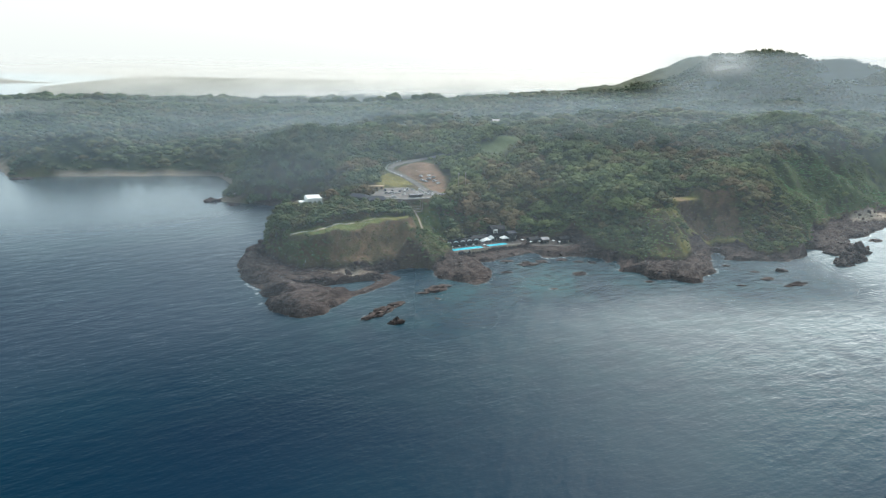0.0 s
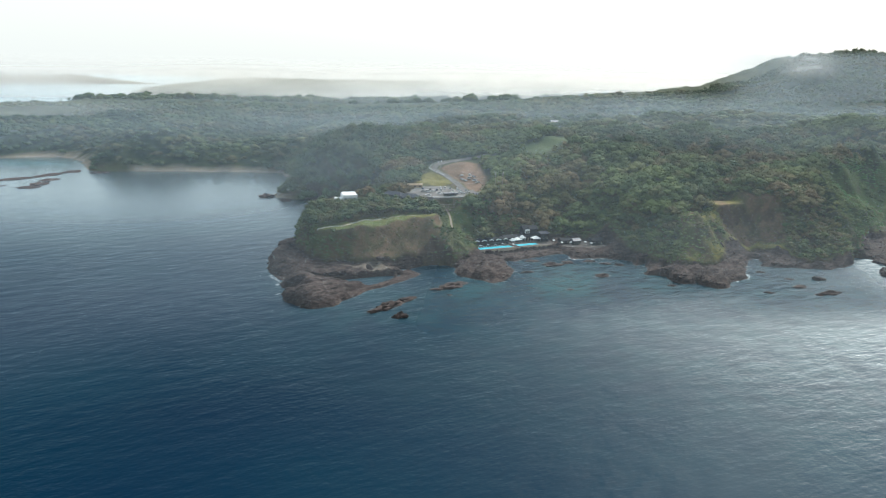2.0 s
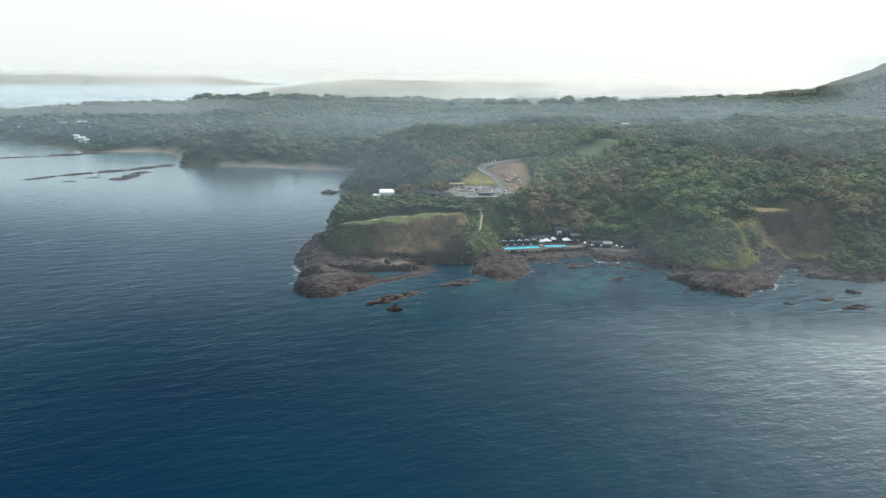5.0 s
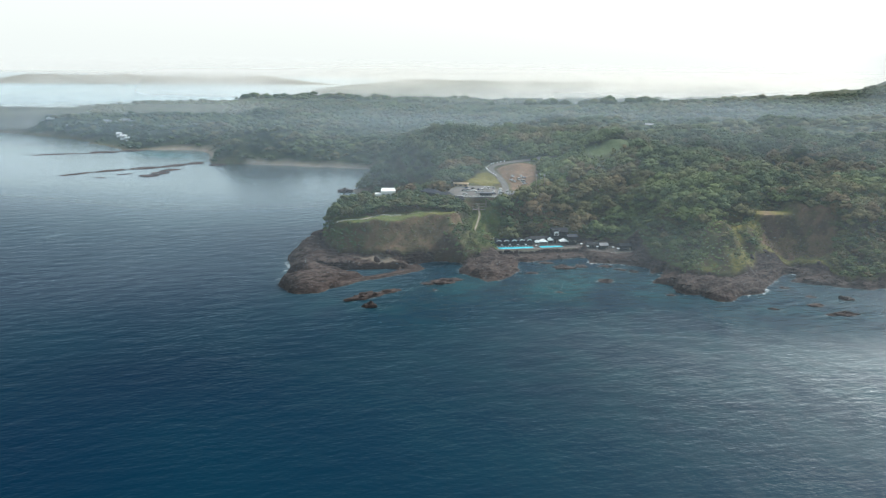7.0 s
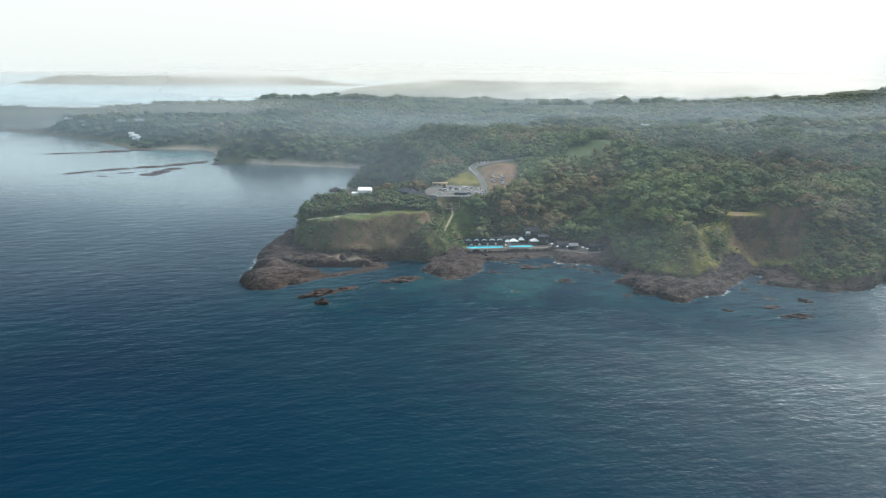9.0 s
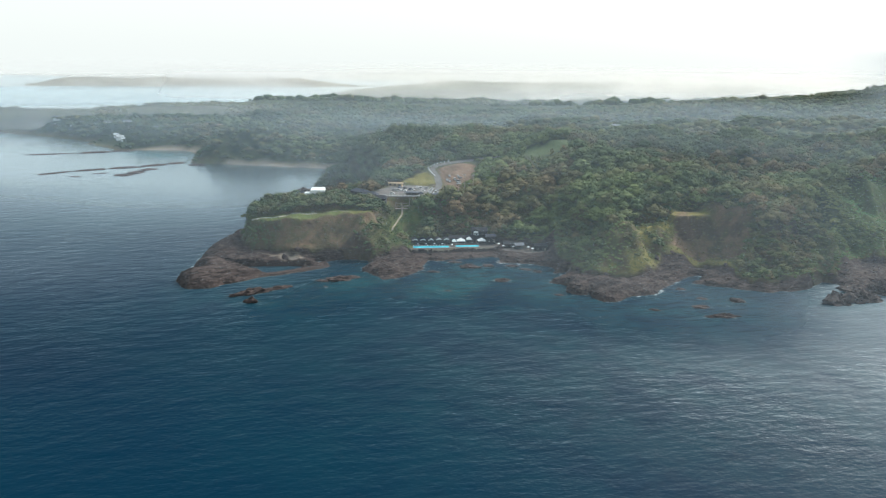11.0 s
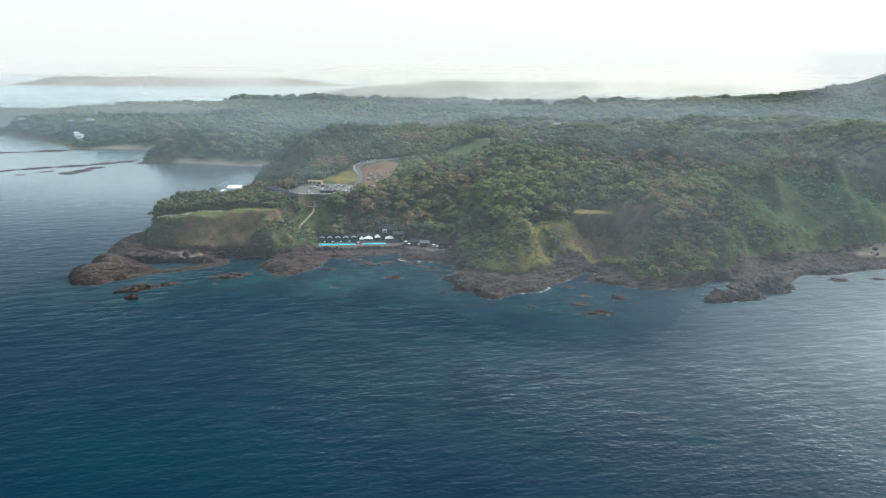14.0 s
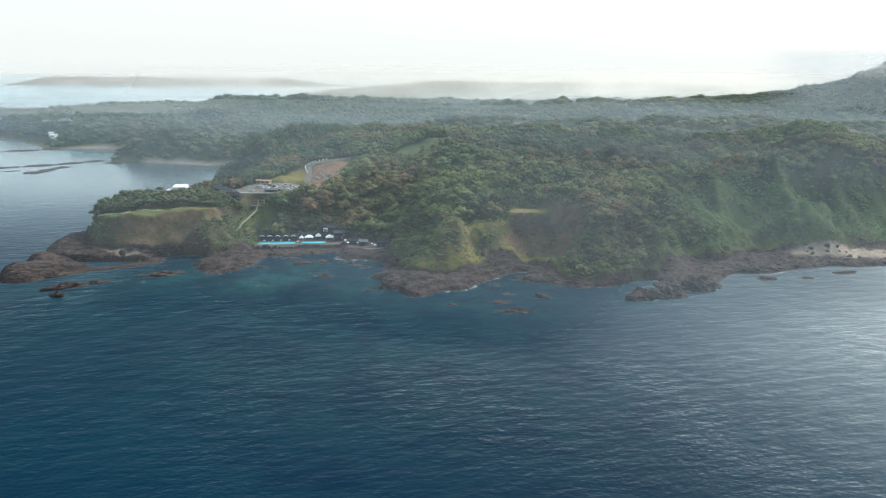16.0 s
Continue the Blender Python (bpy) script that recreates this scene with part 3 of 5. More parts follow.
# bare rock breaks in facets, soil and turf are smooth
rocky = fields["rock"]
land.data.polygons.foreach_set("use_smooth", ((rocky[:-1, :-1] + rocky[1:, 1:]) < 1.0).ravel())
ground = tagged(land, "wooded coastal land with cliffs and brown rock shelves", "ground", kind="structure")

SX, SY = axis(-4990, -140, 470, 4990, 2.1, 1.06), axis(-1500, 395, 660, 4990, 2.1, 1.06)
sgx, sgy = np.meshgrid(SX, SY)
sd = -2 * elevation(sgx, sgy)[0]
sd = np.where(sd > 7, np.maximum(-inland(SHORE, sgx, sgy), 7), sd)
ISLETS = [(-24, 424, 15, 5, 2.4, 58), (-15, 440, 8, 4, 1.6, 50), (-13, 408, 5, 3, 3.4, 20), (8, 473, 10, 6, 2.4, 35), (1, 466, 5, 3, 1.2, 10), (10, 455, 2, 1.4, 0.7, 0),
          (75, 541, 9, 5, 2.0, 20), (86, 549, 5, 4, 1.4, 0), (58, 518, 5, 2, 1.0, 15), (107, 517, 6, 4, 1.6, 30), (84, 480, 2.5, 1.4, 0.6, 0), (122, 549, 4, 3, 1.4, 0),
          (209, 494, 3.5, 1.8, 0.9, 0), (234, 512, 7, 3.5, 1.3, 30), (233, 530, 4, 2, 0.8, 0), (253, 533, 5.5, 3.5, 2.6, 20), (248, 499, 9, 3.5, 1.9, 25), (240, 494, 3, 2, 0.9, 0),
          (311, 558, 12, 9, 7.0, 40), (325, 570, 13, 9, 6.0, 50), (340, 594, 14, 9, 7.0, 20), (322, 590, 12, 10, 4.5, 0), (334, 606, 13, 8, 4.0, 30),
          (61, 549, 6, 3, 1.0, 10), (102, 556, 6, 3, 1.1, 20), (113, 551, 5, 3, 0.9, 0),
          (14, 482, 6, 4, 1.2, 20), (150, 500, 3.5, 2, 0.9, 10), (218, 546, 4, 2.5, 1.0, 0),
          (380, 640, 9, 5, 1.8, 35), (405, 655, 6, 3, 1.0, 20), (430, 682, 12, 5, 1.6, 35), (372, 668, 12, 8, 3.0, 45)]
main_sd = sd
for ix, iy, ra, rb, h, turn in ISLETS:
    ct, st = math.cos(radians(turn)), math.sin(radians(turn))
    u, v = (sgx - ix) * ct + (sgy - iy) * st, (sgy - iy) * ct - (sgx - ix) * st
    sd = np.minimum(sd, (np.hypot(u / ra, v / rb) - 0.82) * rb)
bay_shoal = np.exp(-(((sgx + 565) / 55) ** 2 + ((sgy - 945) / 24) ** 2)) * 1.2
cove = np.exp(-(((sgx - 90) / 55) ** 2 + ((sgy - 505) / 38) ** 2)) + 0.6 * np.exp(-(((sgx - 40) / 30) ** 2 + ((sgy - 470) / 22) ** 2))
shoal = np.clip(np.exp(-np.clip(sd, 0, None) / 14) * 0.3 * step(-140, -80, sgx) + bay_shoal + cove * 0.54 + 0.28 * np.exp(-(((sgx - 200) / 190) ** 2 + ((sgy - 390) / 130) ** 2)), 0, 1)
sand = np.clip(bay_shoal, 0, 0.9) * step(2, 6, sd)
patch_n = fbm(sgx, sgy, 26, 121)
surf = 0.9 * (1 - step(-3, 2, inland(LAGOON, sgx, sgy))) * np.maximum(step(1.4, 0.3, sd) * 0.32, step(3.6, 0.5, np.maximum(sd, main_sd * 0.6)) * step(0.16, 0.42, patch_n)) * step(-130, -110, sgx) * step(700, 660, sgy)
calm = np.maximum(step(150, -360, sgx) * step(330, 800, sgy), step(1000, 2200, np.hypot(sgx - 190, sgy)))
# open water to the east: rougher, with a brighter sky glint put into its gloss
rough_glint = step(60, 320, sgx + 0.3 * (sgy - 300) + 70 * fbm(sgx, sgy, 150, 111)) * step(900, 650, sgy) * step(12, 110, sd)
# sheltered water under the cliffs lies smoother
lee = step(75, 5, sd) * step(-40, 20, sgx) * step(330, 270, sgx)
water = tagged(sheet("water", SX, SY, sgx * 0, {"shoal": shoal, "surf": surf, "calm": calm, "rough_glint": rough_glint, "lee": lee, "sand": sand}, SEA), "dark blue sea with low swell, turquoise over shoals", "sea", kind="structure")


# ---------------------------------------------------------------- haze and mist over the land, as see-through sheets
def haze_sheet(radius, density, z0, z1, z2, z3, patch, colour, az0=-80.0, az1=74.0, feather=18):
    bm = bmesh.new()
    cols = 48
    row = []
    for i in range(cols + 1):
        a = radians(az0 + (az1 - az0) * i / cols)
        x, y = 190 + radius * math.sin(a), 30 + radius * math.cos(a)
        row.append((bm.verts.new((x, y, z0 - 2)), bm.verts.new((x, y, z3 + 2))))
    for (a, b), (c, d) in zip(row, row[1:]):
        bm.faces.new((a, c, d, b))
    me = bpy.data.meshes.new("haze_sheet")
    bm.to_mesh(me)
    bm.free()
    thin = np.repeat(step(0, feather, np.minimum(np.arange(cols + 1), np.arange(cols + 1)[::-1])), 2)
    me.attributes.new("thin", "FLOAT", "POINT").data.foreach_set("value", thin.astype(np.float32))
    me.materials.append(haze_material("mist", density, z0, z1, z2, z3, patch, colour))
    return tagged(new("haze_sheet", me), "curved see-through sheet standing in for haze and mist", "mist", kind="structure")


NEAR_HAZE = (0.42, 0.525, 0.61)
# nested sheets add up with distance and lift dark tones as haze would
haze_sheet(400, 0.115, 2, 46, 104, 126, 0.006, NEAR_HAZE, -84.0, 70.0, 4)
haze_sheet(655, 0.13, 12, 56, 88, 108, 0.008, NEAR_HAZE, -88.0, 0.0, 14)
haze_sheet(760, 0.10, 40, 84, 98, 118, 0.008, NEAR_HAZE, -20.0, 66.0, 12)
haze_sheet(905, 0.12, 30, 70, 88, 112, 0.006, NEAR_HAZE, -72.0, 74.0, 8)
haze_sheet(1110, 0.22, 20, 62, 82, 112, 0.006, NEAR_HAZE, -72.0, 74.0, 8)
haze_sheet(1240, 0.40, 50, 124, 152, 168, 0.006, (0.40, 0.49, 0.57), 6.0, 62.0, 4)
haze_sheet(1270, 0.36, 120, 140, 148, 168, 0.02, (0.80, 0.82, 0.82), 10.5, 15.5, 20)
haze_sheet(1560, 0.32, -8, 14, 44, 66, 0.003, (0.80, 0.82, 0.81), -86.0, -26.0, 10)
haze_sheet(1800, 0.45, 10, 50, 55, 122, 0.003, (0.56, 0.62, 0.66), -30.0, 74.0, 10)
haze_sheet(2600, 0.84, -6, 16, 82, 134, 0.002, (0.86, 0.85, 0.82), -58.0, 74.0)
haze_sheet(3900, 0.62, -12, -4, 45, 60, 0.002, (0.86, 0.85, 0.82), -76.0, -26.0, 8)


# ---------------------------------------------------------------- woods
def ico():
    bm = bmesh.new()
    bmesh.ops.create_icosphere(bm, subdivisions=1, radius=1)
    v = np.array([p.co[:] for p in bm.verts])
    f = np.array([[p.index for p in q.verts] for q in bm.faces])
    bm.free()
    return v, f


ICO_V, ICO_F = ico()


def crown(rng, lobes, leaves, leaf, flat=0.75):
    """One crown, about 1 wide in radius and rising from 0 to 1.6: lumpy cores and loose sprays of leaves around them."""
    vs, fs, n = [], [], 0
    centres = []
    for k in range(lobes):
        a, r = k * 2.4 + rng.uniform(-0.4, 0.4), 0.86 * math.sqrt(k / lobes)
        centres.append((r * math.cos(a), r * math.sin(a), 1.1 - 0.75 * r * r + rng.uniform(-0.12, 0.12), (rng.uniform(0.24, 0.4) if k else 0.5) + min(0.9 / lobes ** 1.2, 0.15)))
    for cx, cy, cz, cr in centres:
        v = ICO_V * (cr * rng.uniform(0.65, 1.15, (len(ICO_V), 1))) * np.array([1, 1, flat]) + np.array([cx, cy, cz])
        vs.append(v)
        fs.append(ICO_F + n)
        n += len(v)
    for k in range(leaves):
        cx, cy, cz, cr = centres[rng.integers(len(centres))]
        d = rng.normal(size=3)
        d[2] = abs(d[2]) * 0.9 + 0.1 if rng.random() < 0.8 else d[2]
        d /= np.linalg.norm(d)
        p = np.array([cx, cy, cz]) + d * cr * rng.uniform(0.85, 1.45) * np.array([1, 1, flat])
        u = np.cross(d, rng.normal(size=3))
        u /= np.linalg.norm(u)
        w = np.cross(d, u) + d * rng.uniform(-0.7, 0.7)
        s = leaf * rng.uniform(0.6, 1.3)
        vs.append(np.array([p - u * s * 0.6, p + u * s * 0.6, p + w * s]))
        fs.append(np.array([[n, n + 1, n + 2]]))
        n += 3
    return np.concatenate(vs), np.concatenate(fs)


def scatter(name, places, kinds, material=LEAF, smooth=False):
    """One mesh of many crowns or tufts: places are rows x, y, z, radius, height scale, turn, tone, red."""
    V, F, T, R, base = [], [], [], [], 0
    rng = np.random.default_rng(7)
    pick = rng.integers(len(kinds), size=len(places))
    for k, (kv, kf) in enumerate(kinds):
        p = places[pick == k]
        if not len(p):
            continue
        c, s = np.cos(p[:, 5])[:, None], np.sin(p[:, 5])[:, None]
        x = (kv[None, :, 0] * c - kv[None, :, 1] * s) * p[:, 3:4] + p[:, 0:1]
        y = (kv[None, :, 0] * s + kv[None, :, 1] * c) * p[:, 3:4] + p[:, 1:2]
        z = kv[None, :, 2] * p[:, 4:5] + p[:, 2:3]
        V.append(np.stack([x, y, z], -1).reshape(-1, 3))
        F.append((kf[None] + (np.arange(len(p)) * len(kv))[:, None, None] + base).reshape(-1, 3))
        T.append(np.repeat(p[:, 6], len(kv)))
        R.append(np.repeat(p[:, 7], len(kv)))
        base += len(p) * len(kv)
    V, F = np.concatenate(V), np.concatenate(F)
    me = bpy.data.meshes.new(name)
    me.vertices.add(len(V))
    me.vertices.foreach_set("co", V.astype(np.float32).ravel())
    me.loops.add(F.size)
    me.loops.foreach_set("vertex_index", F.astype(np.int32).ravel())
    me.polygons.add(len(F))
    me.polygons.foreach_set("loop_start", (np.arange(len(F)) * 3).astype(np.int32))
    me.polygons.foreach_set("use_smooth", np.full(len(F), smooth))
    for key, v in (("tone", T), ("red", R)):
        me.attributes.new(key, "FLOAT", "POINT").data.foreach_set("value", np.concatenate(v).astype(np.float32))
    me.update(calc_edges=True)
    me.materials.append(material)
    return new(name, me)


def open_ground(x, y, deep=1.0):
    """How bare of trees a place is, 0 to 1."""
    top, lawn = clearing_mask(x, y)
    bare = np.maximum(np.maximum(np.maximum(meadow_mask(x, y), deep * np.maximum(meadow_mask(x, y + 14), meadow_mask(x, y + 32))), np.maximum(tilled_mask(x, y), 0.6 * tilled_mask(x, y + 40))), np.maximum(top, lawn))
    for outline, margin in ((LOT, 3), (TERRACE, 2), (LOWER_TERRACE, 2), (BANK, 2), (VERGE, 2)):
        bare = np.maximum(bare, step(-margin, 0, inland(outline, x, y)))
    bare = np.maximum(bare, np.maximum(step(7.5, 5.5, along(ROAD[:8], x, y)), step(4.5, 3.5, along(ROAD, x, y))))
    bare = np.maximum(bare, step(-4, 0, inland([(14, 566), (22, 572), (18, 594), (4, 602), (-2, 584)], x, y)))
    bare = np.maximum(bare, step(-3, 0, inland([(-34, 664), (18, 634), (27, 644), (27, 700), (14, 736), (-34, 736)], x, y)))
    bare = np.maximum(bare, step(-4, 0, inland([(-20, 600), (8, 604), (8, 622), (-20, 620)], x, y)))
    bare = np.maximum(bare, step(-3, 0, inland([(-40, 584), (-14, 578), (-8, 606), (-40, 616), (-60, 624), (-62, 606)], x, y)))
    bare = np.maximum(bare, step(-5, 0, inland([(-98, 584), (-70, 588), (-70, 613), (-98, 611)], x, y)))
    bare = np.maximum(bare, step(9, 7, along([(-4, 600), (2, 565)], x, y)))
    bare = np.maximum(bare, step(-6, 0, inland([(-742, 1010), (-692, 1000), (-692, 1036), (-742, 1048)], x, y)))
    bare = np.maximum(bare, 0.4 * step(-6, 0, inland([(-850, 1085), (-735, 1085), (-770, 1160), (-850, 1170)], x, y)))
    return bare


def paved(x, y):
    """Where nothing at all grows."""
    top, lawn = clearing_mask(x, y)
    bare = np.maximum(top, lawn)
    for outline in (LOT, TERRACE, LOWER_TERRACE, BANK, VERGE):
        bare = np.maximum(bare, step(-2, 0, inland(outline, x, y)))
    return np.maximum(np.maximum(bare, step(5, 4, along(ROAD, x, y))), step(3, 2, along([(-6, 606), (-2.5, 595), (2, 565), (10, 563), (19, 562)], x, y)))


def plant(rng, x0, x1, y0, y1, pitch, radius, height, foot_min, extra=None, bare=open_ground):
    xs, ys = np.arange(x0, x1, pitch), np.arange(y0, y1, pitch)
    x, y = [g.ravel() + rng.uniform(-0.45, 0.45, g.size) * pitch for g in np.meshgrid(xs, ys)]
    keep = (x < 0.66 * y + 110) & (x > 380 - 1.42 * (y - 40))
    x, y = x[keep], y[keep]
    z, d1, d2 = elevation(x, y)
    ok = (d2 > foot_min + min(6, max(foot_min, 0)) * vnoise(x, y, 30, 77)) & (rng.random(len(x)) > bare(x, y)) & ((z > 2) | (foot_min < 0))
    if extra is not None:
        ok &= extra(x, y, d2, rng)
    x, y, z = x[ok], y[ok], z[ok]
    n = len(x)
    r = radius * rng.uniform(0.5, 1.4, n) * (1 + 0.3 * vnoise(x, y, 34, 81))
    tone = np.clip(0.36 + 0.8 * fbm(x, y, 75, 83) + rng.normal(0, 0.15, n), 0, 0.9)
    red = np.clip(0.18 + 1.3 * fbm(x, y, 48, 87) + rng.normal(0, 0.26, n), 0, 0.8)
    return np.stack([x, y, z - 0.4, r, height * r / radius * rng.uniform(0.85, 1.2, n), rng.uniform(0, 6.28, n), tone, red], -1)


rng = np.random.default_rng(3)
NEAR_KINDS = [crown(rng, 10, 150, 0.18) for _ in range(8)]
MID_KINDS = [crown(rng, 2, 14, 0.42) for _ in range(6)]
FAR_KINDS = [crown(rng, 3, 5, 0.2) for _ in range(6)]
DISTANT_KINDS = [crown(rng, 3, 2, 0.12) for _ in range(4)]
TUFT_KINDS = [crown(rng, 1, 10, 0.45) for _ in range(4)]


def slope_wood(x, y, d2, rng):
    """On the sea cliffs trees stand only in the gullies."""
    cliff = (x < 24) & (y < 556) & (y > 480)
    brown = (x > 195) & (x < 258) & (d2 < 46) | (x > 202) & (x < 238) & (d2 < 54)
    spur_bare = (x > 150) & (x < 200) & (d2 < 34)
    steep = (x > 120) & (d2 < 34) | (x > 300) & (d2 < 58)
    return ~(cliff | brown | spur_bare | steep)


near_wood = plant(rng, -200, 720, 520, 900, 7.9, 6.2, 5.2, 5, slope_wood)
head_side = (near_wood[:, 0] < -6) & (near_wood[:, 1] < 606)
west = (near_wood[:, 0] < -72) & (near_wood[:, 1] > 610)
near_wood = near_wood[~head_side & ~west]
# the wooded shore behind the headland, down to the water
west_wood = plant(rng, -260, -72, 612, 960, 8.4, 6.0, 6.2, -998, lambda x, y, d2, rng: inland(SHORE, x, y) > 5)
west_wood[:, 6:8] *= 0.6
near_wood = np.concatenate([near_wood, west_wood])
# distance haze put into leaf colour: duller and darker farther inland
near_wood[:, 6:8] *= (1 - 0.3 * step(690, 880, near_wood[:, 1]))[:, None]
# eastern crowns lightened in tone for the stronger light on that slope
near_wood[:, 6] = np.clip(near_wood[:, 6] + 0.14 * step(290, 360, near_wood[:, 0]), 0, 1)
under = plant(rng, -90, 720, 520, 900, 6.5, 2.8, 3.0, 3, slope_wood, lambda x, y: open_ground(x, y, 0.0))
tagged(scatter("undergrowth", under, MID_KINDS), "smaller trees and bushes between the tall crowns", "bushes", kind="stuff")
tagged(scatter("woodland", near_wood, NEAR_KINDS), "dense green and brown autumn broadleaf wood", "trees", kind="stuff")
thicket = plant(rng, 110, 480, 530, 830, 4.0, 3.0, 2.5, 4, lambda x, y, d2, rng: (d2 < 62) & ~((x > 199) & (x < 256 - 0.25 * np.abs(y - 622)) & (d2 < 48)) & ~((x > 163) & (x < 206) & (d2 < 38) & (vnoise(x, y, 12, 93) < 0.45))
                & ((x < 300) | (vnoise(x, y, 26, 91) + 0.5 * vnoise(x, y, 9, 92) > 0.28 - 0.3 * step(34, 58, d2))) & ((d2 > 9) | (rng.random(len(x)) < 0.5)))
tx, ty = thicket[:, 0], thicket[:, 1]
# lit crests and shaded gullies put into the leaf tone, from height above surroundings
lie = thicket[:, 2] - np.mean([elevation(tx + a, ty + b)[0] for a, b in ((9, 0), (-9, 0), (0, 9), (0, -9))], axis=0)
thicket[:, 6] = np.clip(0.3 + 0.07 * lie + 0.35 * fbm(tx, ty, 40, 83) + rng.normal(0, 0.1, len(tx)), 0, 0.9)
# the same eastern light put into the thicket's leaf tone
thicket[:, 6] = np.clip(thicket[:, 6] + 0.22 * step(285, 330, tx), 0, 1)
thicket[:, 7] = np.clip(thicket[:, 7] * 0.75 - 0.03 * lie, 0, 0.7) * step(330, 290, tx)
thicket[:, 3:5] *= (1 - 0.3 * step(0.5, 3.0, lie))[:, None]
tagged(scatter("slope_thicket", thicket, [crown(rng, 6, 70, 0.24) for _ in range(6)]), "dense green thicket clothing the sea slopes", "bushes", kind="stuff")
mid_wood = np.concatenate([
    plant(rng, -1450, -260, 700, 1750, 11.5, 8, 6.5, -998, lambda x, y, d2, rng: inland(SHORE, x, y) > np.where((x > -482) & (x < -380), 5, 14)), plant(rng, -260, 1250, 900, 1750, 11.5, 8, 6.5, 3), plant(rng, 720, 1250, 700, 900, 11.5, 8, 6.5, 3)])
mid_wood = mid_wood[mid_wood[:, 1] < 1600]
peak = (mid_wood[:, 2] > 84) & (mid_wood[:, 0] > 260) & (mid_wood[:, 1] > 1200)
mid_wood = mid_wood[~peak]
# hill crowns flattened in colour, as part of the haze
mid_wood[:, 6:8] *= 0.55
mid_wood[:, 4] *= 0.8
mid_wood[:, 2] -= 0.4 * mid_wood[:, 4]
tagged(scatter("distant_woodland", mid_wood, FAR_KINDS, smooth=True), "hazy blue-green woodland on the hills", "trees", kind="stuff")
peak_wood = plant(rng, 270, 1010, 1210, 1540, 6.6, 4.6, 3.6, 3)
peak_wood = peak_wood[peak_wood[:, 2] > 82]
peak_wood[:, 2] -= 0.4 * peak_wood[:, 4]
# mountain crowns muted in colour for their distance in haze
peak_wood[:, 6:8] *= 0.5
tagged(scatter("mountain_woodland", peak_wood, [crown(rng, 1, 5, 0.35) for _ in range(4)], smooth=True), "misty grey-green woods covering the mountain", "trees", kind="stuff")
far_wood = plant(rng, -1700, 2200, 1750, 2600, 30, 16, 10, 10)
far_wood = far_wood[far_wood[:, 2] < 60]
far_wood[:, 2] -= 0.55 * far_wood[:, 4]
# farthest crowns dulled most, again haze put into colour
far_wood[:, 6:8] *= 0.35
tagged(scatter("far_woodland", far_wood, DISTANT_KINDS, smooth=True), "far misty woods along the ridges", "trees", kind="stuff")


def scrub_place(x, y, d2, rng):
    sparse = step(300, 340, x) * step(-0.1, 0.15, fbm(x, y, 40, 67) + 0.2) * 0.5 + step(-72, -54, x) * step(2, -12, x) * step(560, 548, y) * (0.55 + 0.4 * vnoise(x, y, 12, 98)) + step(166, 172, x) * step(207, 200, x) * step(45, 36, d2) * 0.45 + step(204, 212, x) * step(256, 248, x) * step(3, 9, d2) * step(655, 640, y) * (0.3 + 0.35 * vnoise(x, y, 13, 96)) + step(0, 6, x) * step(34, 28, x) * step(556, 562, y) * 0.6
    return (rng.random(len(x)) > sparse) & (d2 < 64) & (rng.random(len(x)) < 0.75 + 0.4 * vnoise(x, y, 16, 95)) & ~((x < -10) & (y > 566))


scrub = plant(rng, -110, 480, 495, 800, 1.75, 1.4, 0.95, 1.5, scrub_place, paved)
sx, sy = scrub[:, 0], scrub[:, 1]
hollow = step(200, 208, sx) * step(260, 250, sx) * step(655, 640, sy)
spur_side = step(163, 170, sx) * step(210, 202, sx)
foot_grass = step(203, 210, sx) * step(256, 248, sx) * step(602 + 6, 602 - 4, sy)
green_side = np.maximum(step(305, 330, sx), step(0, 8, sx) * step(34, 28, sx) * step(550, 560, sy))
head = step(10, 0, sx) * step(575, 560, sy)
flank = step(-52, -68, sx) * step(530, 520, sy)
scrub[:, 6] = 0.42 + 0.55 * fbm(sx, sy, 34, 83) + rng.normal(0, 0.09, len(sx))
scrub[:, 7] = np.clip(0.12 + 0.9 * fbm(sx, sy, 38, 87) + rng.normal(0, 0.07, len(sx)), 0, 0.8)
scrub[:, 6] = np.clip(scrub[:, 6] + 0.05 + 0.4 * foot_grass + 0.5 * spur_side + 0.4 * hollow * vnoise(sx, sy, 6, 103) + 0.3 * hollow - 0.15 * head, 0, 1)
patchy = step(-0.25, 0.3, vnoise(sx, sy, 22, 99))
scrub[:, 7] = np.clip(np.where(spur_side > 0.5, 0.0, scrub[:, 7]) + 0.4 * hollow * (1 - foot_grass) + head * (0.1 + 0.3 * step(-85, -55, sx) * step(4, -8, sx)), 0, 0.8) * (1 - green_side) - green_side * (0.35 + 0.5 * patchy)
scrub[:, 7] = scrub[:, 7] * (1 - flank) - 0.6 * flank * (0.4 + 0.6 * patchy)
scrub[:, 7] = np.where((spur_side > 0.5) & (sx > 178), 0.22, scrub[:, 7])
scrub[:, 3:5] *= (1 - 0.35 * hollow - 0.25 * head)[:, None]
tagged(scatter("cliff_scrub", scrub, TUFT_KINDS), "low brown and green scrub on the sea cliffs", "scrub", kind="stuff")

bush = plant(rng, -112, 24, 498, 566, 3.0, 2.1, 1.9, 2, lambda x, y, d2, rng: ((x < -74) | (x > -12) & (x < 3)) & (rng.random(len(x)) < 0.55 + 0.5 * vnoise(x, y, 14, 97)), paved)
bush[:, 6] = np.clip(0.28 + 0.4 * fbm(bush[:, 0], bush[:, 1], 20, 83) + 0.25 * step(0, 6, bush[:, 0]), 0, 1)
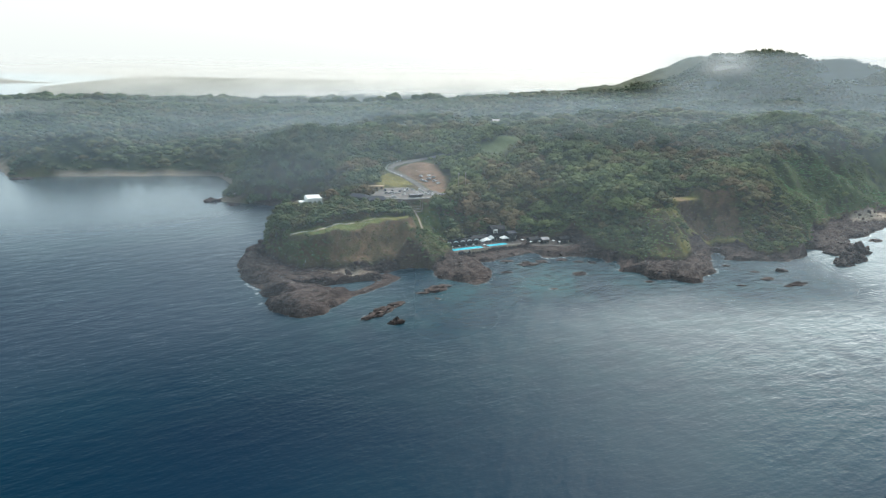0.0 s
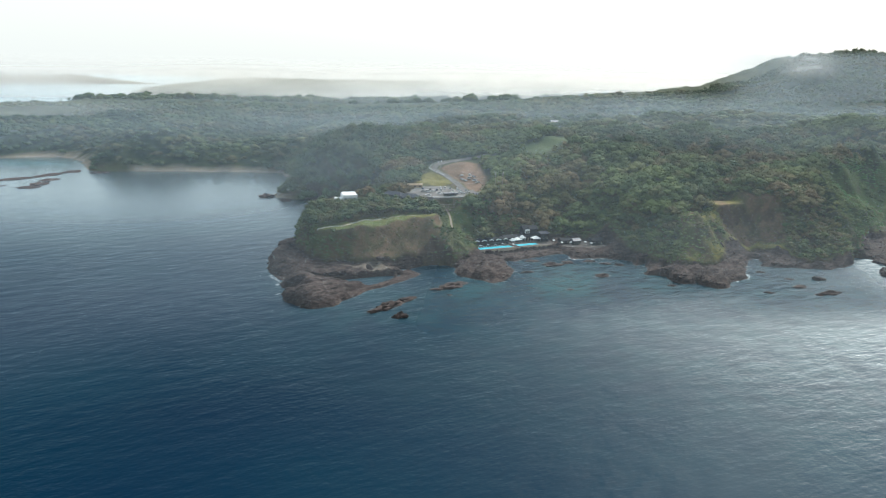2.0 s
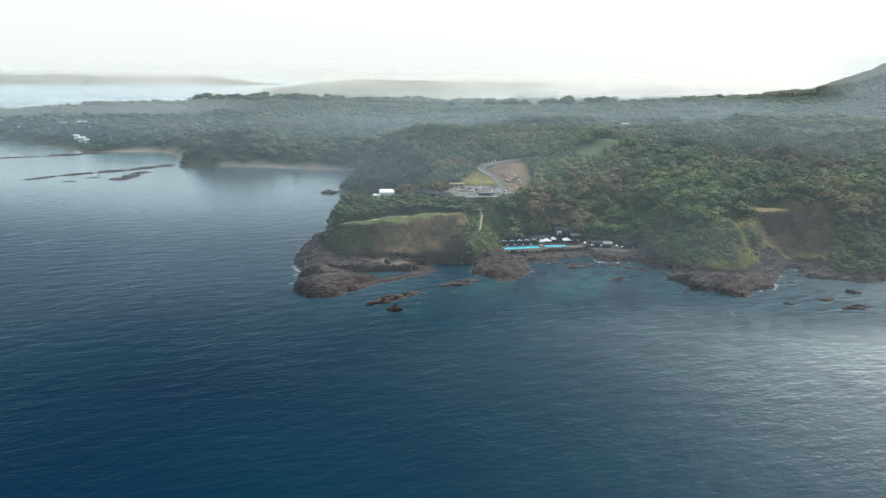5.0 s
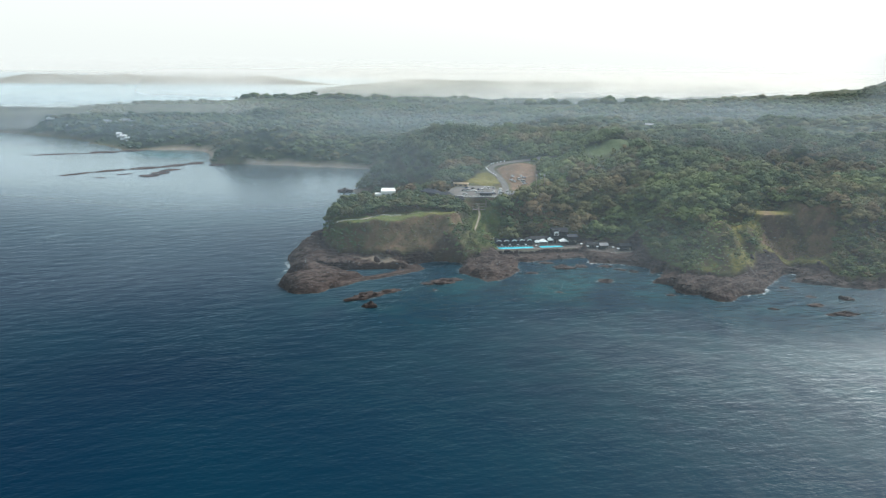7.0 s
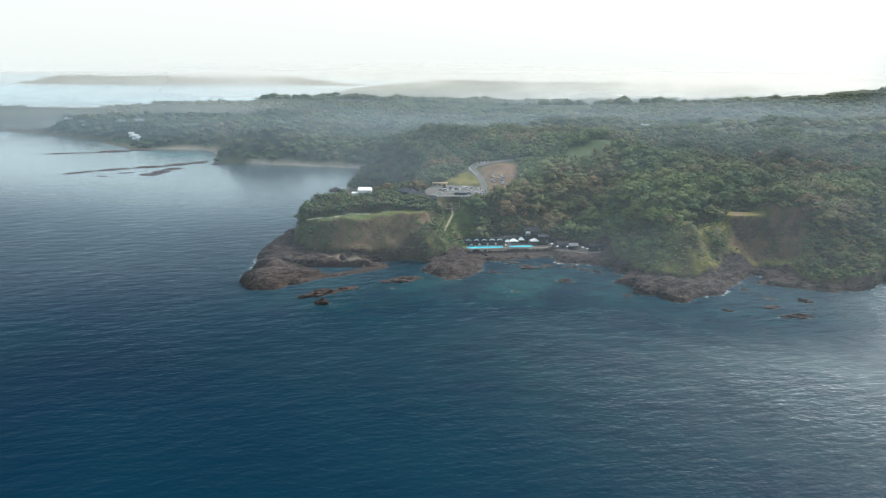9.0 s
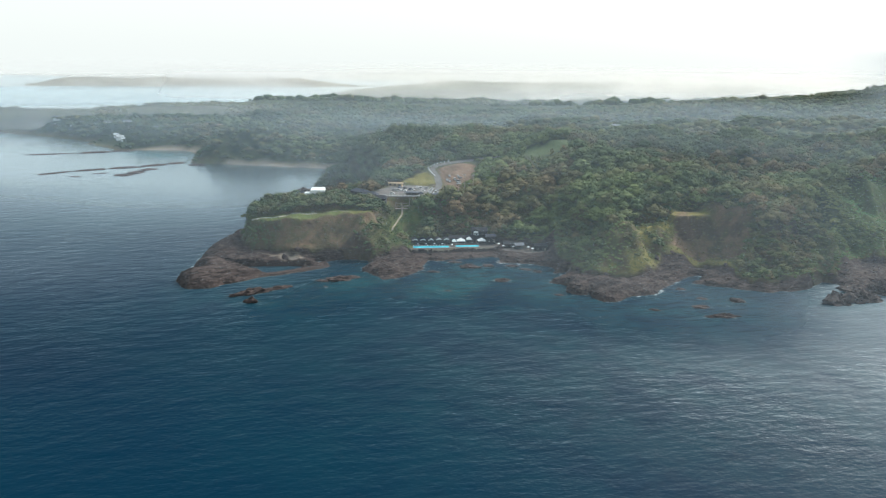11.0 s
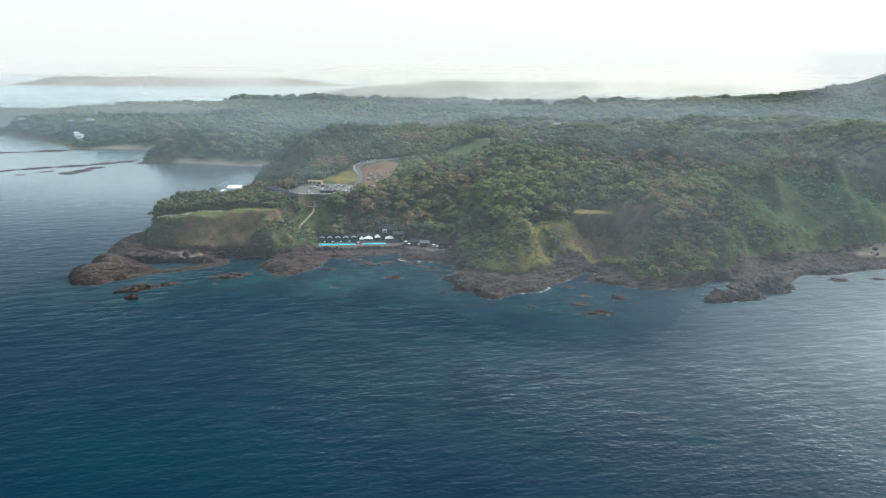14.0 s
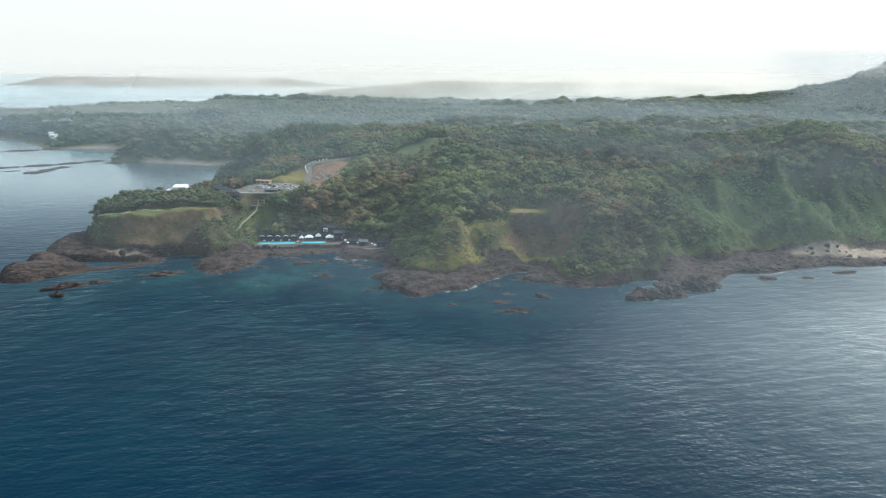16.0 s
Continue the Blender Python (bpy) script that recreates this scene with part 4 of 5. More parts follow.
bush[:, 7] *= 0.15
tagged(scatter("cliff_bushes", bush, MID_KINDS), "dark green bushes clinging to the headland cliff", "bushes", kind="stuff")


# broken rock lying on the shelves
def boulder(rng):
    v = ICO_V * rng.uniform(0.6, 1.2, (len(ICO_V), 1)) * np.array([1.0, 0.75, 0.8])
    return v, ICO_F


def shelf_rock(x, y, d2, rng):
    d1 = inland(SHORE, x, y)
    hump = step(500, 470, y + 0.5 * (x + 60)) * step(-20, -30, x)
    return (rng.random(len(x)) < 0.45) & (rng.random(len(x)) > hump * 0.93) & (d1 > -1.5) & (d2 < 4) & (x > -125) & (rng.random(len(x)) < 0.55 + 0.6 * vnoise(x, y, 11, 101)) & (inland(TERRACE, x, y) < 0) & (inland(LOWER_TERRACE, x, y) < 0)


rubble = plant(rng, -125, 480, 405, 770, 3.1, 1.5, 1.0, -999, shelf_rock, lambda x, y: np.zeros(len(x)))
rubble[:, 3] *= rng.uniform(0.4, 1.9, len(rubble))
rubble[:, 4] = rubble[:, 3] * rng.uniform(0.35, 0.95, len(rubble))
rubble[:, 2] -= 0.1
tagged(scatter("shelf_boulders", rubble, [boulder(rng) for _ in range(8)], ROCK), "dark broken boulders strewn over the rock shelf", "rocks", kind="stuff")


# ---------------------------------------------------------------- things
WHITE = surface("white_paint", (0.72, 0.74, 0.73), (0.82, 0.83, 0.82), 0.8, 0.55)
BLACK_WOOD = surface("black_stained_boards", (0.012, 0.012, 0.014), (0.03, 0.028, 0.028), 2.0, 0.6, bump_d=0.02)
ROOF_DARK = surface("dark_roof_tiles", (0.014, 0.015, 0.018), (0.034, 0.036, 0.042), 1.5, 0.9, bump_d=0.05)
ROOF_GREY = surface("grey_roof_sheet", (0.09, 0.10, 0.12), (0.16, 0.17, 0.19), 0.7, 0.5)
ROOF_SLATE = surface("blue_slate_roof", (0.03, 0.034, 0.045), (0.055, 0.06, 0.075), 0.8, 0.85, bump_d=0.05)
GLASS_DARK = surface("window_glass", (0.02, 0.03, 0.035), (0.035, 0.045, 0.05), 0.5, 0.12)
CONCRETE = surface("weathered_concrete", (0.30, 0.24, 0.175), (0.44, 0.37, 0.285), 0.5, 0.9, bump_d=0.1)
PAVING = surface("weathered_paving", (0.14, 0.12, 0.10), (0.24, 0.21, 0.175), 0.4, 0.9)
DECK = surface("dark_paving", (0.05, 0.045, 0.042), (0.11, 0.095, 0.085), 0.4, 0.9)
ASPHALT = surface("worn_asphalt", (0.085, 0.083, 0.08), (0.15, 0.14, 0.13), 0.25, 0.9)
CANVAS = surface("white_canvas", (0.82, 0.82, 0.8), (0.88, 0.88, 0.87), 0.6, 0.7)
CREAM = surface("cream_canvas", (0.72, 0.62, 0.30), (0.80, 0.72, 0.45), 0.6, 0.7)
TAN = surface("tan_sheet", (0.38, 0.27, 0.15), (0.48, 0.36, 0.22), 0.4, 0.8)
TIMBER = surface("grey_timber", (0.16, 0.13, 0.10), (0.26, 0.22, 0.18), 1.5, 0.8)
RUBBER = surface("tyre_rubber", (0.012, 0.012, 0.012), (0.025, 0.025, 0.025), 3, 0.8)
DIRT_PATH = surface("trodden_path", (0.26, 0.22, 0.15), (0.36, 0.31, 0.22), 0.6, 0.95)
STEEL = surface("galvanised_steel", (0.35, 0.36, 0.37), (0.5, 0.5, 0.5), 1, 0.4, 0.8)


def pool_water():
    m, nt, nodes, links, out = mat("pool_water")
    p = nodes.new("ShaderNodeBsdfPrincipled")
    c = mixcol(nt, ramp(nt, noise_tex(nt, 0.25, 3), 0.35, 0.65), (0.05, 0.47, 0.62), (0.10, 0.58, 0.70))
    links.new(c, p.inputs["Base Color"])
    p.inputs["Roughness"].default_value, p.inputs["IOR"].default_value = 0.08, 1.33
    links.new(bump(nt, noise_tex(nt, 1.2, 3), 0.3, 0.05), p.inputs["Normal"])
    links.new(p.outputs[0], out.inputs[0])
    return m


POOL = pool_water()
PAINTS = [surface("car_paint", tuple(c * 0.92 for c in col), col, 0.3, 0.25, 0.0) for col in
          ((0.78, 0.78, 0.78), (0.05, 0.055, 0.06), (0.40, 0.41, 0.43), (0.08, 0.10, 0.16), (0.30, 0.03, 0.03))]


def part(name, bm, material, parent=None, label=""):
    me = bpy.data.meshes.new(name)
    bmesh.ops.recalc_face_normals(bm, faces=bm.faces)
    bm.to_mesh(me)
    bm.free()
    me.materials.append(material)
    ob = new(name, me)
    ob.parent = parent
    return tagged(ob, label)


def thing(name, x, y, z, turn, label, category, group=""):
    ob = new(name)
    ob.matrix_basis = pose(x, y, z, 0, 0, turn)
    return tagged(ob, label, category, group)


def box(x0, x1, y0, y1, z0, z1, bm=None, bevel=0.0):
    bm = bm or bmesh.new()
    made = bmesh.ops.create_cube(bm, size=1)["verts"]
    for v in made:
        v.co = Vector((x0 + (v.co.x + 0.5) * (x1 - x0), y0 + (v.co.y + 0.5) * (y1 - y0), z0 + (v.co.z + 0.5) * (z1 - z0)))
    if bevel:
        bmesh.ops.bevel(bm, geom=list({e for v in made for e in v.link_edges}), offset=bevel, segments=1, affect="EDGES")
    return bm


def prism(outline, z0, z1):
    """An upright solid over a plan outline."""
    bm = bmesh.new()
    lo, hi = [bm.verts.new((x, y, z0)) for x, y in outline], [bm.verts.new((x, y, z1)) for x, y in outline]
    bm.faces.new(lo[::-1])
    bm.faces.new(hi)
    n = len(outline)
    for i in range(n):
        bm.faces.new((lo[i], lo[(i + 1) % n], hi[(i + 1) % n], hi[i]))
    return bm


def gable(x0, x1, y0, y1, z, rise, thick=0.25, hip=0.0):
    """A pitched roof slab with its ridge along x; hip pulls the ridge's ends in."""
    bm = bmesh.new()
    ym = (y0 + y1) / 2
    rows = []
    for dz in (0, thick):
        rows.append([bm.verts.new(p) for p in ((x0, y0, z + dz), (x1, y0, z + dz), (x1, y1, z + dz), (x0, y1, z + dz), (x0 + hip, ym, z + rise + dz), (x1 - hip, ym, z + rise + dz))])
    for k, r in enumerate(rows):
        for f in ((0, 1, 5, 4), (2, 3, 4, 5), (3, 0, 4), (1, 2, 5)):
            bm.faces.new([r[i] for i in (f if k else f[::-1])])
    a, b = rows
    for i in range(4):
        j = (i + 1) % 4
        bm.faces.new((a[i], a[j], b[j], b[i]))
    return bm


def rod(p, q, r, sides=6, bm=None, taper=1.0):
    bm = bm or bmesh.new()
    p, q = Vector(p), Vector(q)
    made = bmesh.ops.create_cone(bm, cap_ends=True, segments=sides, radius1=r, radius2=r * taper, depth=(q - p).length)["verts"]
    m = Matrix.Translation((p + q) / 2) @ (q - p).to_track_quat("Z", "Y").to_matrix().to_4x4()
    bmesh.ops.transform(bm, matrix=m, verts=made)
    return bm


def ribbon(name, line, width, lift, material, label, category, step_m=2.0, kerb=0.0, level=None):
    """A strip of path or road laid over the ground, with a little thickness."""
    pts = []
    for (ax, ay), (bx, by) in zip(line, line[1:]):
        n = max(1, int(math.hypot(bx - ax, by - ay) / step_m))
        pts += [(ax + (bx - ax) * k / n, ay + (by - ay) * k / n) for k in range(n)]
    pts.append(line[-1])
    bm, rows = bmesh.new(), []
    for i, (x, y) in enumerate(pts):
        a, b = pts[max(i - 1, 0)], pts[min(i + 1, len(pts) - 1)]
        d = Vector((b[0] - a[0], b[1] - a[1], 0)).normalized()
        nrm = Vector((-d.y, d.x, 0)) * width / 2
        row = []
        for s in (-1, -0.33, 0.33, 1):
            px, py = x + nrm.x * s, y + nrm.y * s
            row.append(bm.verts.new((px, py, (height(px, py) if level is None else level) + lift)))
        for s, k in ((-1, 0), (1, 3)):
            row.append(bm.verts.new(row[k].co - Vector((0, 0, lift + 0.5))))
        rows.append(row)
    for r, q in zip(rows, rows[1:]):
        for i, j in ((4, 0), (0, 1), (1, 2), (2, 3), (3, 5)):
            bm.faces.new((r[i], r[j], q[j], q[i]))
    return tagged(part(name, bm, material), label, category, kind="structure")


# ---- rocks standing in the sea
def rock_mesh(rng, ra, rb, h):
    bm = bmesh.new()
    bmesh.ops.create_icosphere(bm, subdivisions=4, radius=1)
    ox, oy = rng.uniform(-50, 50), rng.uniform(-50, 50)
    for v in bm.verts:
        c = v.co
        n = noise.fractal(Vector((c.x * 1.6 + ox, c.y * 1.6 + oy, c.z * 1.2)), 0.7, 2.2, 5)
        k = 1 - abs(noise.noise(Vector((c.x * 3 + oy, c.y * 3 + ox, c.z * 2)))) * 0.55
        s = 0.8 + 0.32 * n
        z = c.z * h * k * (0.85 + 0.5 * n)
        v.co = Vector((c.x * ra * s * (1 + 0.12 * n), c.y * rb * s, max(z, -0.8)))
    return bm


rock_rng = np.random.default_rng(12)
REEF = [(-541, 745, 24, 4, 1.0, 75), (-524, 785, 26, 5, 1.2, 65), (-503, 822, 22, 6, 1.4, 50), (-486, 858, 22, 6, 1.4, 75), (-476, 888, 16, 6, 1.2, 70), (-456, 770, 13, 6, 1.6, 30),
        (-460, 795, 14, 7, 1.8, 80), (-466, 822, 14, 6, 1.4, 70), (-490, 770, 10, 2, 0.7, 60), (-495, 735, 8, 2, 0.6, 20), (-440, 886, 14, 5, 2.0, 20), (-203, 770, 10, 6, 3.4, 10),
        (-178, 752, 7, 4, 2.2, 40), (-700, 880, 40, 4, 0.8, 45), (-660, 930, 30, 6, 1.4, 55), (-640, 962, 20, 7, 1.6, 40)]
for ix, iy, ra, rb, h, turn in ISLETS + REEF:
    rb = rb * (1.5 if (ix, iy) in [q[:2] for q in REEF] else 1.0)
    h = h * (1.35 if ra > 12 and iy < 700 else 1.0)
    r = part("sea_rock", rock_mesh(rock_rng, ra, rb, h), ROCK)
    r.matrix_basis = pose(ix, iy, 0, 0, 0, turn)
    where = "low flat brown reef rock awash in the bay" if (ix, iy) in [q[:2] for q in REEF] else (
        "large jagged brown rock off the shore" if ra > 8 else "small dark rock awash in the waves")
    tagged(r, where, "rock", "rocks in the sea")


# ---- roads and open places
for name, outline, level, material, label in (
        ("parking_lot", LOT, 33.0, ASPHALT, "worn grey asphalt parking lot on the cliff top"),
        ("pool_terrace", TERRACE, 3.4, DECK, "dark paved terrace above the rock shelf"),
        ("lower_terrace", LOWER_TERRACE, 3.4, DECK, "dark paved yard among the shore huts")):
    tagged(part(name, prism(outline, level - 0.4, level + 0.12), material), label, "pavement", kind="structure")
ribbon("road", ROAD[:10], 5.5, 0.15, ASPHALT, "grey asphalt road winding inland", "road", 3.0)
CLIFF_PATH = [(-86, 515.5), (-76, 518.5), (-66, 523), (-57, 531), (-47, 540), (-34, 547), (-18, 553)]
ribbon("footpath", CLIFF_PATH, 1.6, 0.12, DIRT_PATH, "pale footpath along the grassy cliff top", "path", 1.5)
STAIR_PATH = [(-9, 607), (-6, 603), (-2.5, 595), (0, 580), (2, 566)]
ribbon("stair_path", STAIR_PATH, 1.5, 0.15, DIRT_PATH, "pale path stepping down to the inn", "path", 1.5)


# ---- the inn by the sea, laid out along its terrace
ANG = 30.0


def inn(u, v):
    return 22 + u * 0.866 - v * 0.5, 560 + u * 0.5 + v * 0.866


def pool(u0, u1, v0, v1, label):
    x, y = inn((u0 + u1) / 2, (v0 + v1) / 2)
    a, b = (u1 - u0) / 2, (v1 - v0) / 2
    ob = thing("swimming_pool", x, y, 3.5, ANG, label, "pool", "pools of the inn")
    bm = bmesh.new()
    for q in ((-a, a, -b, -b + 0.4), (-a, a, b - 0.4, b), (-a, -a + 0.4, -b + 0.4, b - 0.4), (a - 0.4, a, -b + 0.4, b - 0.4)):
        box(*q, 0, 0.62, bm)
    part("rim", bm, PAVING, ob)
    part("water", box(-a + 0.4, a - 0.4, -b + 0.4, b - 0.4, 0, 0.5), POOL, ob, "bright turquoise pool water")


pool(1, 29, -0.5, 6.5, "long turquoise swimming pool behind a sea wall")
pool(33.5, 52, 0.5, 7, "shorter turquoise swimming pool beside the black house")


def sea_wall(u0, u1, v, z0, z1, label):
    x, y = inn(u0, v)
    ob = thing("sea_wall", x, y, z0, ANG, label, "wall", "sea walls")
    part("wall", box(0, u1 - u0, -0.5, 0.5, -1.5, z1 - z0, bevel=0.06), CONCRETE, ob)
    part("coping", box(-0.1, u1 - u0 + 0.1, -0.6, 0.6, z1 - z0, z1 - z0 + 0.18), PAVING, ob)
    for k in range(int((u1 - u0) / 4)):
        part("buttress", box(k * 4 + 1.4, k * 4 + 2.0, -1.1, -0.5, -1.5, z1 - z0 - 0.4), CONCRETE, ob)


sea_wall(-2, 31, -1.4, 0.6, 3.9, "stained concrete sea wall below the pool")
sea_wall(31.2, 62, -0.6, 0.6, 3.7, "stained concrete sea wall below the terrace")
sea_wall(80, 99, -18, 0.8, 3.6, "pale streaked concrete wall above the rocks")


def window(x, y, z, w, h, parent, facing="-y", trim=None):
    trim = trim or TIMBER
    s = -1 if facing[0] == "-" else 1
    if facing[1] == "y":
        f = part("window", box(x - w / 2 - 0.12, x + w / 2 + 0.12, y, y + s * 0.1, z - 0.12, z + h + 0.12), trim, parent)
        part("pane", box(x - w / 2, x + w / 2, y + s * 0.06, y + s * 0.13, z, z + h), GLASS_DARK, f)
    else:
        f = part("window", box(x, x + s * 0.1, y - w / 2 - 0.12, y + w / 2 + 0.12, z - 0.12, z + h + 0.12), trim, parent)
        part("pane", box(x + s * 0.06, x + s * 0.13, y - w / 2, y + w / 2, z, z + h), GLASS_DARK, f)


def barrel_roof(w, d, z, rise, thick=0.3):
    bm, rows = bmesh.new(), []
    n = 10
    for dz in (0, thick):
        for y in (-d / 2, d / 2):
            rows.append([bm.verts.new((-w / 2 + w * i / n, y, z + dz + rise * math.sin(math.pi * i / n))) for i in range(n + 1)])
    a, b, c, d_ = rows
    for i in range(n):
        bm.faces.new((c[i], c[i + 1], d_[i + 1], d_[i]))
        bm.faces.new((a[i], b[i], b[i + 1], a[i + 1]))
        bm.faces.new((a[i], a[i + 1], c[i + 1], c[i]))
        bm.faces.new((b[i], d_[i], d_[i + 1], b[i + 1]))
    for i in (0, n):
        bm.faces.new((a[i], c[i], d_[i], b[i]))
    return bm


def cabin():
    ob = thing("pool_cabin", 0, 0, 3.5, ANG, "black boarded pool cabin with a white-edged arched roof", "cabin", "cabins by the pool")
    part("wall", box(-2.9, 2.9, -2.6, 4.0, 0, 3.6), BLACK_WOOD, ob)
    part("roof", barrel_roof(6.2, 7.6, 3.6, 1.3), ROOF_DARK, ob)
    arch = barrel_roof(4.0, 0.3, 3.95, 0.95, 0.5)
    bmesh.ops.translate(arch, verts=arch.verts, vec=(0, -3.8, 0))
    part("bargeboard", arch, WHITE, ob, "white arched bargeboard")
    part("deck", box(-2.9, 2.9, -4.6, -2.6, 0, 0.35), TIMBER, ob)
    for x in (-2.7, 2.7):
        part("post", box(x - 0.09, x + 0.09, -4.5, -4.32, 0.35, 2.7), BLACK_WOOD, ob)
    part("canopy", box(-3.0, 3.0, -4.7, -2.6, 2.7, 2.85), BLACK_WOOD, ob)
    for x in (-1.5, 1.5):
        window(x, -2.6, 0.6, 1.7, 1.8, ob)
    return ob


first_cabin = cabin()
for k in range(5):
    x, y = inn(3.5 + 6.0 * k, 13.0)
    if k == 0:
        first_cabin.matrix_basis = pose(x, y, 3.5, 0, 0, ANG)
    else:
        copy_thing(first_cabin, pose(x, y, 3.5, 0, 0, ANG))


def parasol(x, y, z, r, h, canvas, label):
    ob = thing("parasol", x, y, z, 0, label, "parasol", "parasols")
    part("pole", rod((0, 0, 0), (0, 0, h), 0.05), STEEL, ob)
    part("base", rod((0, 0, 0), (0, 0, 0.15), 0.35, 10), CONCRETE, ob)
    bm = bmesh.new()
    bmesh.ops.create_cone(bm, cap_ends=False, segments=8, radius1=r, radius2=0.05, depth=r * 0.4)
    bmesh.ops.solidify(bm, geom=bm.faces[:], thickness=0.04)
    bmesh.ops.translate(bm, verts=bm.verts, vec=(0, 0, h - r * 0.1))
    part("canopy", bm, canvas, ob)


for k in range(4):
    x, y = inn(5.5 + 6.2 * k, 7.6)
    parasol(x, y, 3.5, 0.95, 2.1, CANVAS, "small white parasol on the pool edge")
parasol(*inn(30.8, 3), 3.5, 1.0, 2.2, CANVAS, "small white parasol between the pools")


for u, v in ((69, -4), (87, -9), (89, -14), (67, 4), (76, -6)):
    parasol(*inn(u, v), 3.5, 1.2, 2.4, CANVAS, "white parasol in the yard of the huts")


def lounger():
    ob = thing("sun_lounger", 0, 0, 3.5, ANG, "low white sun lounger beside the pool", "lounger", "loungers by the pool")
    part("seat", box(-0.3, 0.3, -0.7, 0.6, 0.3, 0.38), CANVAS, ob)
    back = box(-0.3, 0.3, 0, 0.7, 0, 0.08)
    bmesh.ops.rotate(back, verts=back.verts, matrix=Matrix.Rotation(radians(35), 3, "X"))
    bmesh.ops.translate(back, verts=back.verts, vec=(0, 0.58, 0.3))
    part("backrest", back, CANVAS, ob)
    for x in (-0.26, 0.26):
        for y in (-0.6, 0.5):
            part("leg", box(x - 0.03, x + 0.03, y - 0.03, y + 0.03, 0.02, 0.3), STEEL, ob)
    return ob


chair = lounger()
for k in range(12):
    x, y = inn(2.0 + 2.2 * k, 7.4)
    if k == 0:
        chair.matrix_basis = pose(x, y, 3.5, 0, 0, ANG)
    else:
        copy_thing(chair, pose(x, y, 3.5, 0, 0, ANG + 3 * (k % 3)))


def tent(u, v, w, d, label):
    x, y = inn(u, v)
    ob = thing("white_tent", x, y, 3.5, ANG, label, "tent", "white tents")
    for sx in (-1, 1):
        for sy in (-1, 1):
            part("pole", rod((sx * (w / 2 - 0.2), sy * (d / 2 - 0.2), 0), (sx * (w / 2 - 0.2), sy * (d / 2 - 0.2), 3.2), 0.06), STEEL, ob)
    part("roof", gable(-w / 2, w / 2, -d / 2, d / 2, 3.1, 1.8, 0.06, w * 0.47), CANVAS, ob)
    part("valance", box(-w / 2, w / 2, -d / 2, -d / 2 + 0.05, 2.7, 3.1), CANVAS, ob)


tent(39, 12, 6.5, 4.5, "white gabled canvas tent over the terrace")
tent(55, 11.5, 6.5, 4.5, "white canvas tent before the black house")
tent(46, 16.5, 4.5, 4, "small white canvas tent on the terrace")
tent(33.5, 10, 3.5, 3, "small white canvas tent near the cabins")


def low_house(u, v, w, d, h, label, roof=ROOF_DARK, walls=BLACK_WOOD, base=3.4, rise=1.6, hip=0.0, windows=3, name="low_house"):
    x, y = inn(u, v)
    ob = thing(name, x, y, base, ANG, label, "house")
    part("wall", box(-w / 2, w / 2, -d / 2, d / 2, -2.0, h), walls, ob)
    part("roof", gable(-w / 2 - 0.6, w / 2 + 0.6, -d / 2 - 0.6, d / 2 + 0.6, h, rise, 0.25, hip), roof, ob)
    for k in range(windows):
        window(-w / 2 + (k + 0.5) * w / windows, -d / 2, 0.9, 1.4, 1.2, ob)
    part("door", box(w / 2 - 1.4, w / 2 - 0.5, -d / 2 - 0.08, -d / 2, 0.1, 2.1), TIMBER, ob)
    return ob


low_house(42, 21, 22, 7, 3.4, "long black boarded inn wing with a dark roof")
low_house(73.5, -0.5, 8, 5, 2.8, "small black sea hut beside the wall", windows=2)
low_house(80.5, -5.5, 6, 4.5, 3.0, "small dark boat store with a pale grey roof", roof=ROOF_GREY, windows=2)
low_house(95.5, -10.5, 9, 4.5, 3.4, "small black boarded hut standing on the wall", windows=2)


def main_house():
    ob = thing("inn_house", 58.5, 607, 5.0, 24, "two-storey black inn with white gable and dark roof", "house")
    ob.scale = (0.84, 0.84, 0.88)
    part("lower_wall", box(-7.5, 7.5, -5, 5, -2, 4.2), BLACK_WOOD, ob)
    part("upper_wall", box(-6.8, 6.8, -4.4, 4.4, 4.2, 7.6), BLACK_WOOD, ob)
    part("roof", gable(-7.6, 7.6, -5.3, 5.3, 7.6, 3.0, 0.3), ROOF_DARK, ob)
    part("eaves", gable(-8.4, 8.4, -6, -4.3, 4.0, 0.7, 0.2), ROOF_DARK, ob)
    # cross gable, white, towards the sea
    part("gable_wall", box(-5.6, -1.4, -5.4, -4.4, 4.6, 8.4), WHITE, ob, "white plastered gable")
    cap = gable(-1.3, 1.3, -2.7, 2.7, 8.4, 1.4, 0.25)
    bmesh.ops.rotate(cap, verts=cap.verts, matrix=Matrix.Rotation(radians(90), 3, "Z"))
    bmesh.ops.translate(cap, verts=cap.verts, vec=(-3.5, -4.6, 0))
    part("gable_roof", cap, ROOF_DARK, ob)
    part("gable_panel", box(-5.3, -1.7, -5.5, -5.4, 4.8, 6.9), BLACK_WOOD, ob)
    for wx in (-4.4, -2.6):
        window(wx, -5.5, 5.3, 1.1, 1.2, ob, trim=WHITE)
    for wx in (0.8, 3.2, 5.4):
        window(wx, -4.4, 5.2, 1.3, 1.3, ob)
    for wx in (-5.5, -2.5, 0.5, 3.5, 6):
        window(wx, -5, 1.0, 1.6, 1.7, ob)
    part("chimney", box(4.2, 5.0, 0.6, 1.4, 9.4, 11.6), CONCRETE, ob)
    part("door", box(1.4, 2.4, -5.08, -5, 0, 2.1), TIMBER, ob)


main_house()
annexe = low_house(62, 13, 7, 6, 4.6, "dark-roofed annexe beside the inn", ROOF_SLATE, BLACK_WOOD, 5.0, 1.4, 0, 2, "annexe")
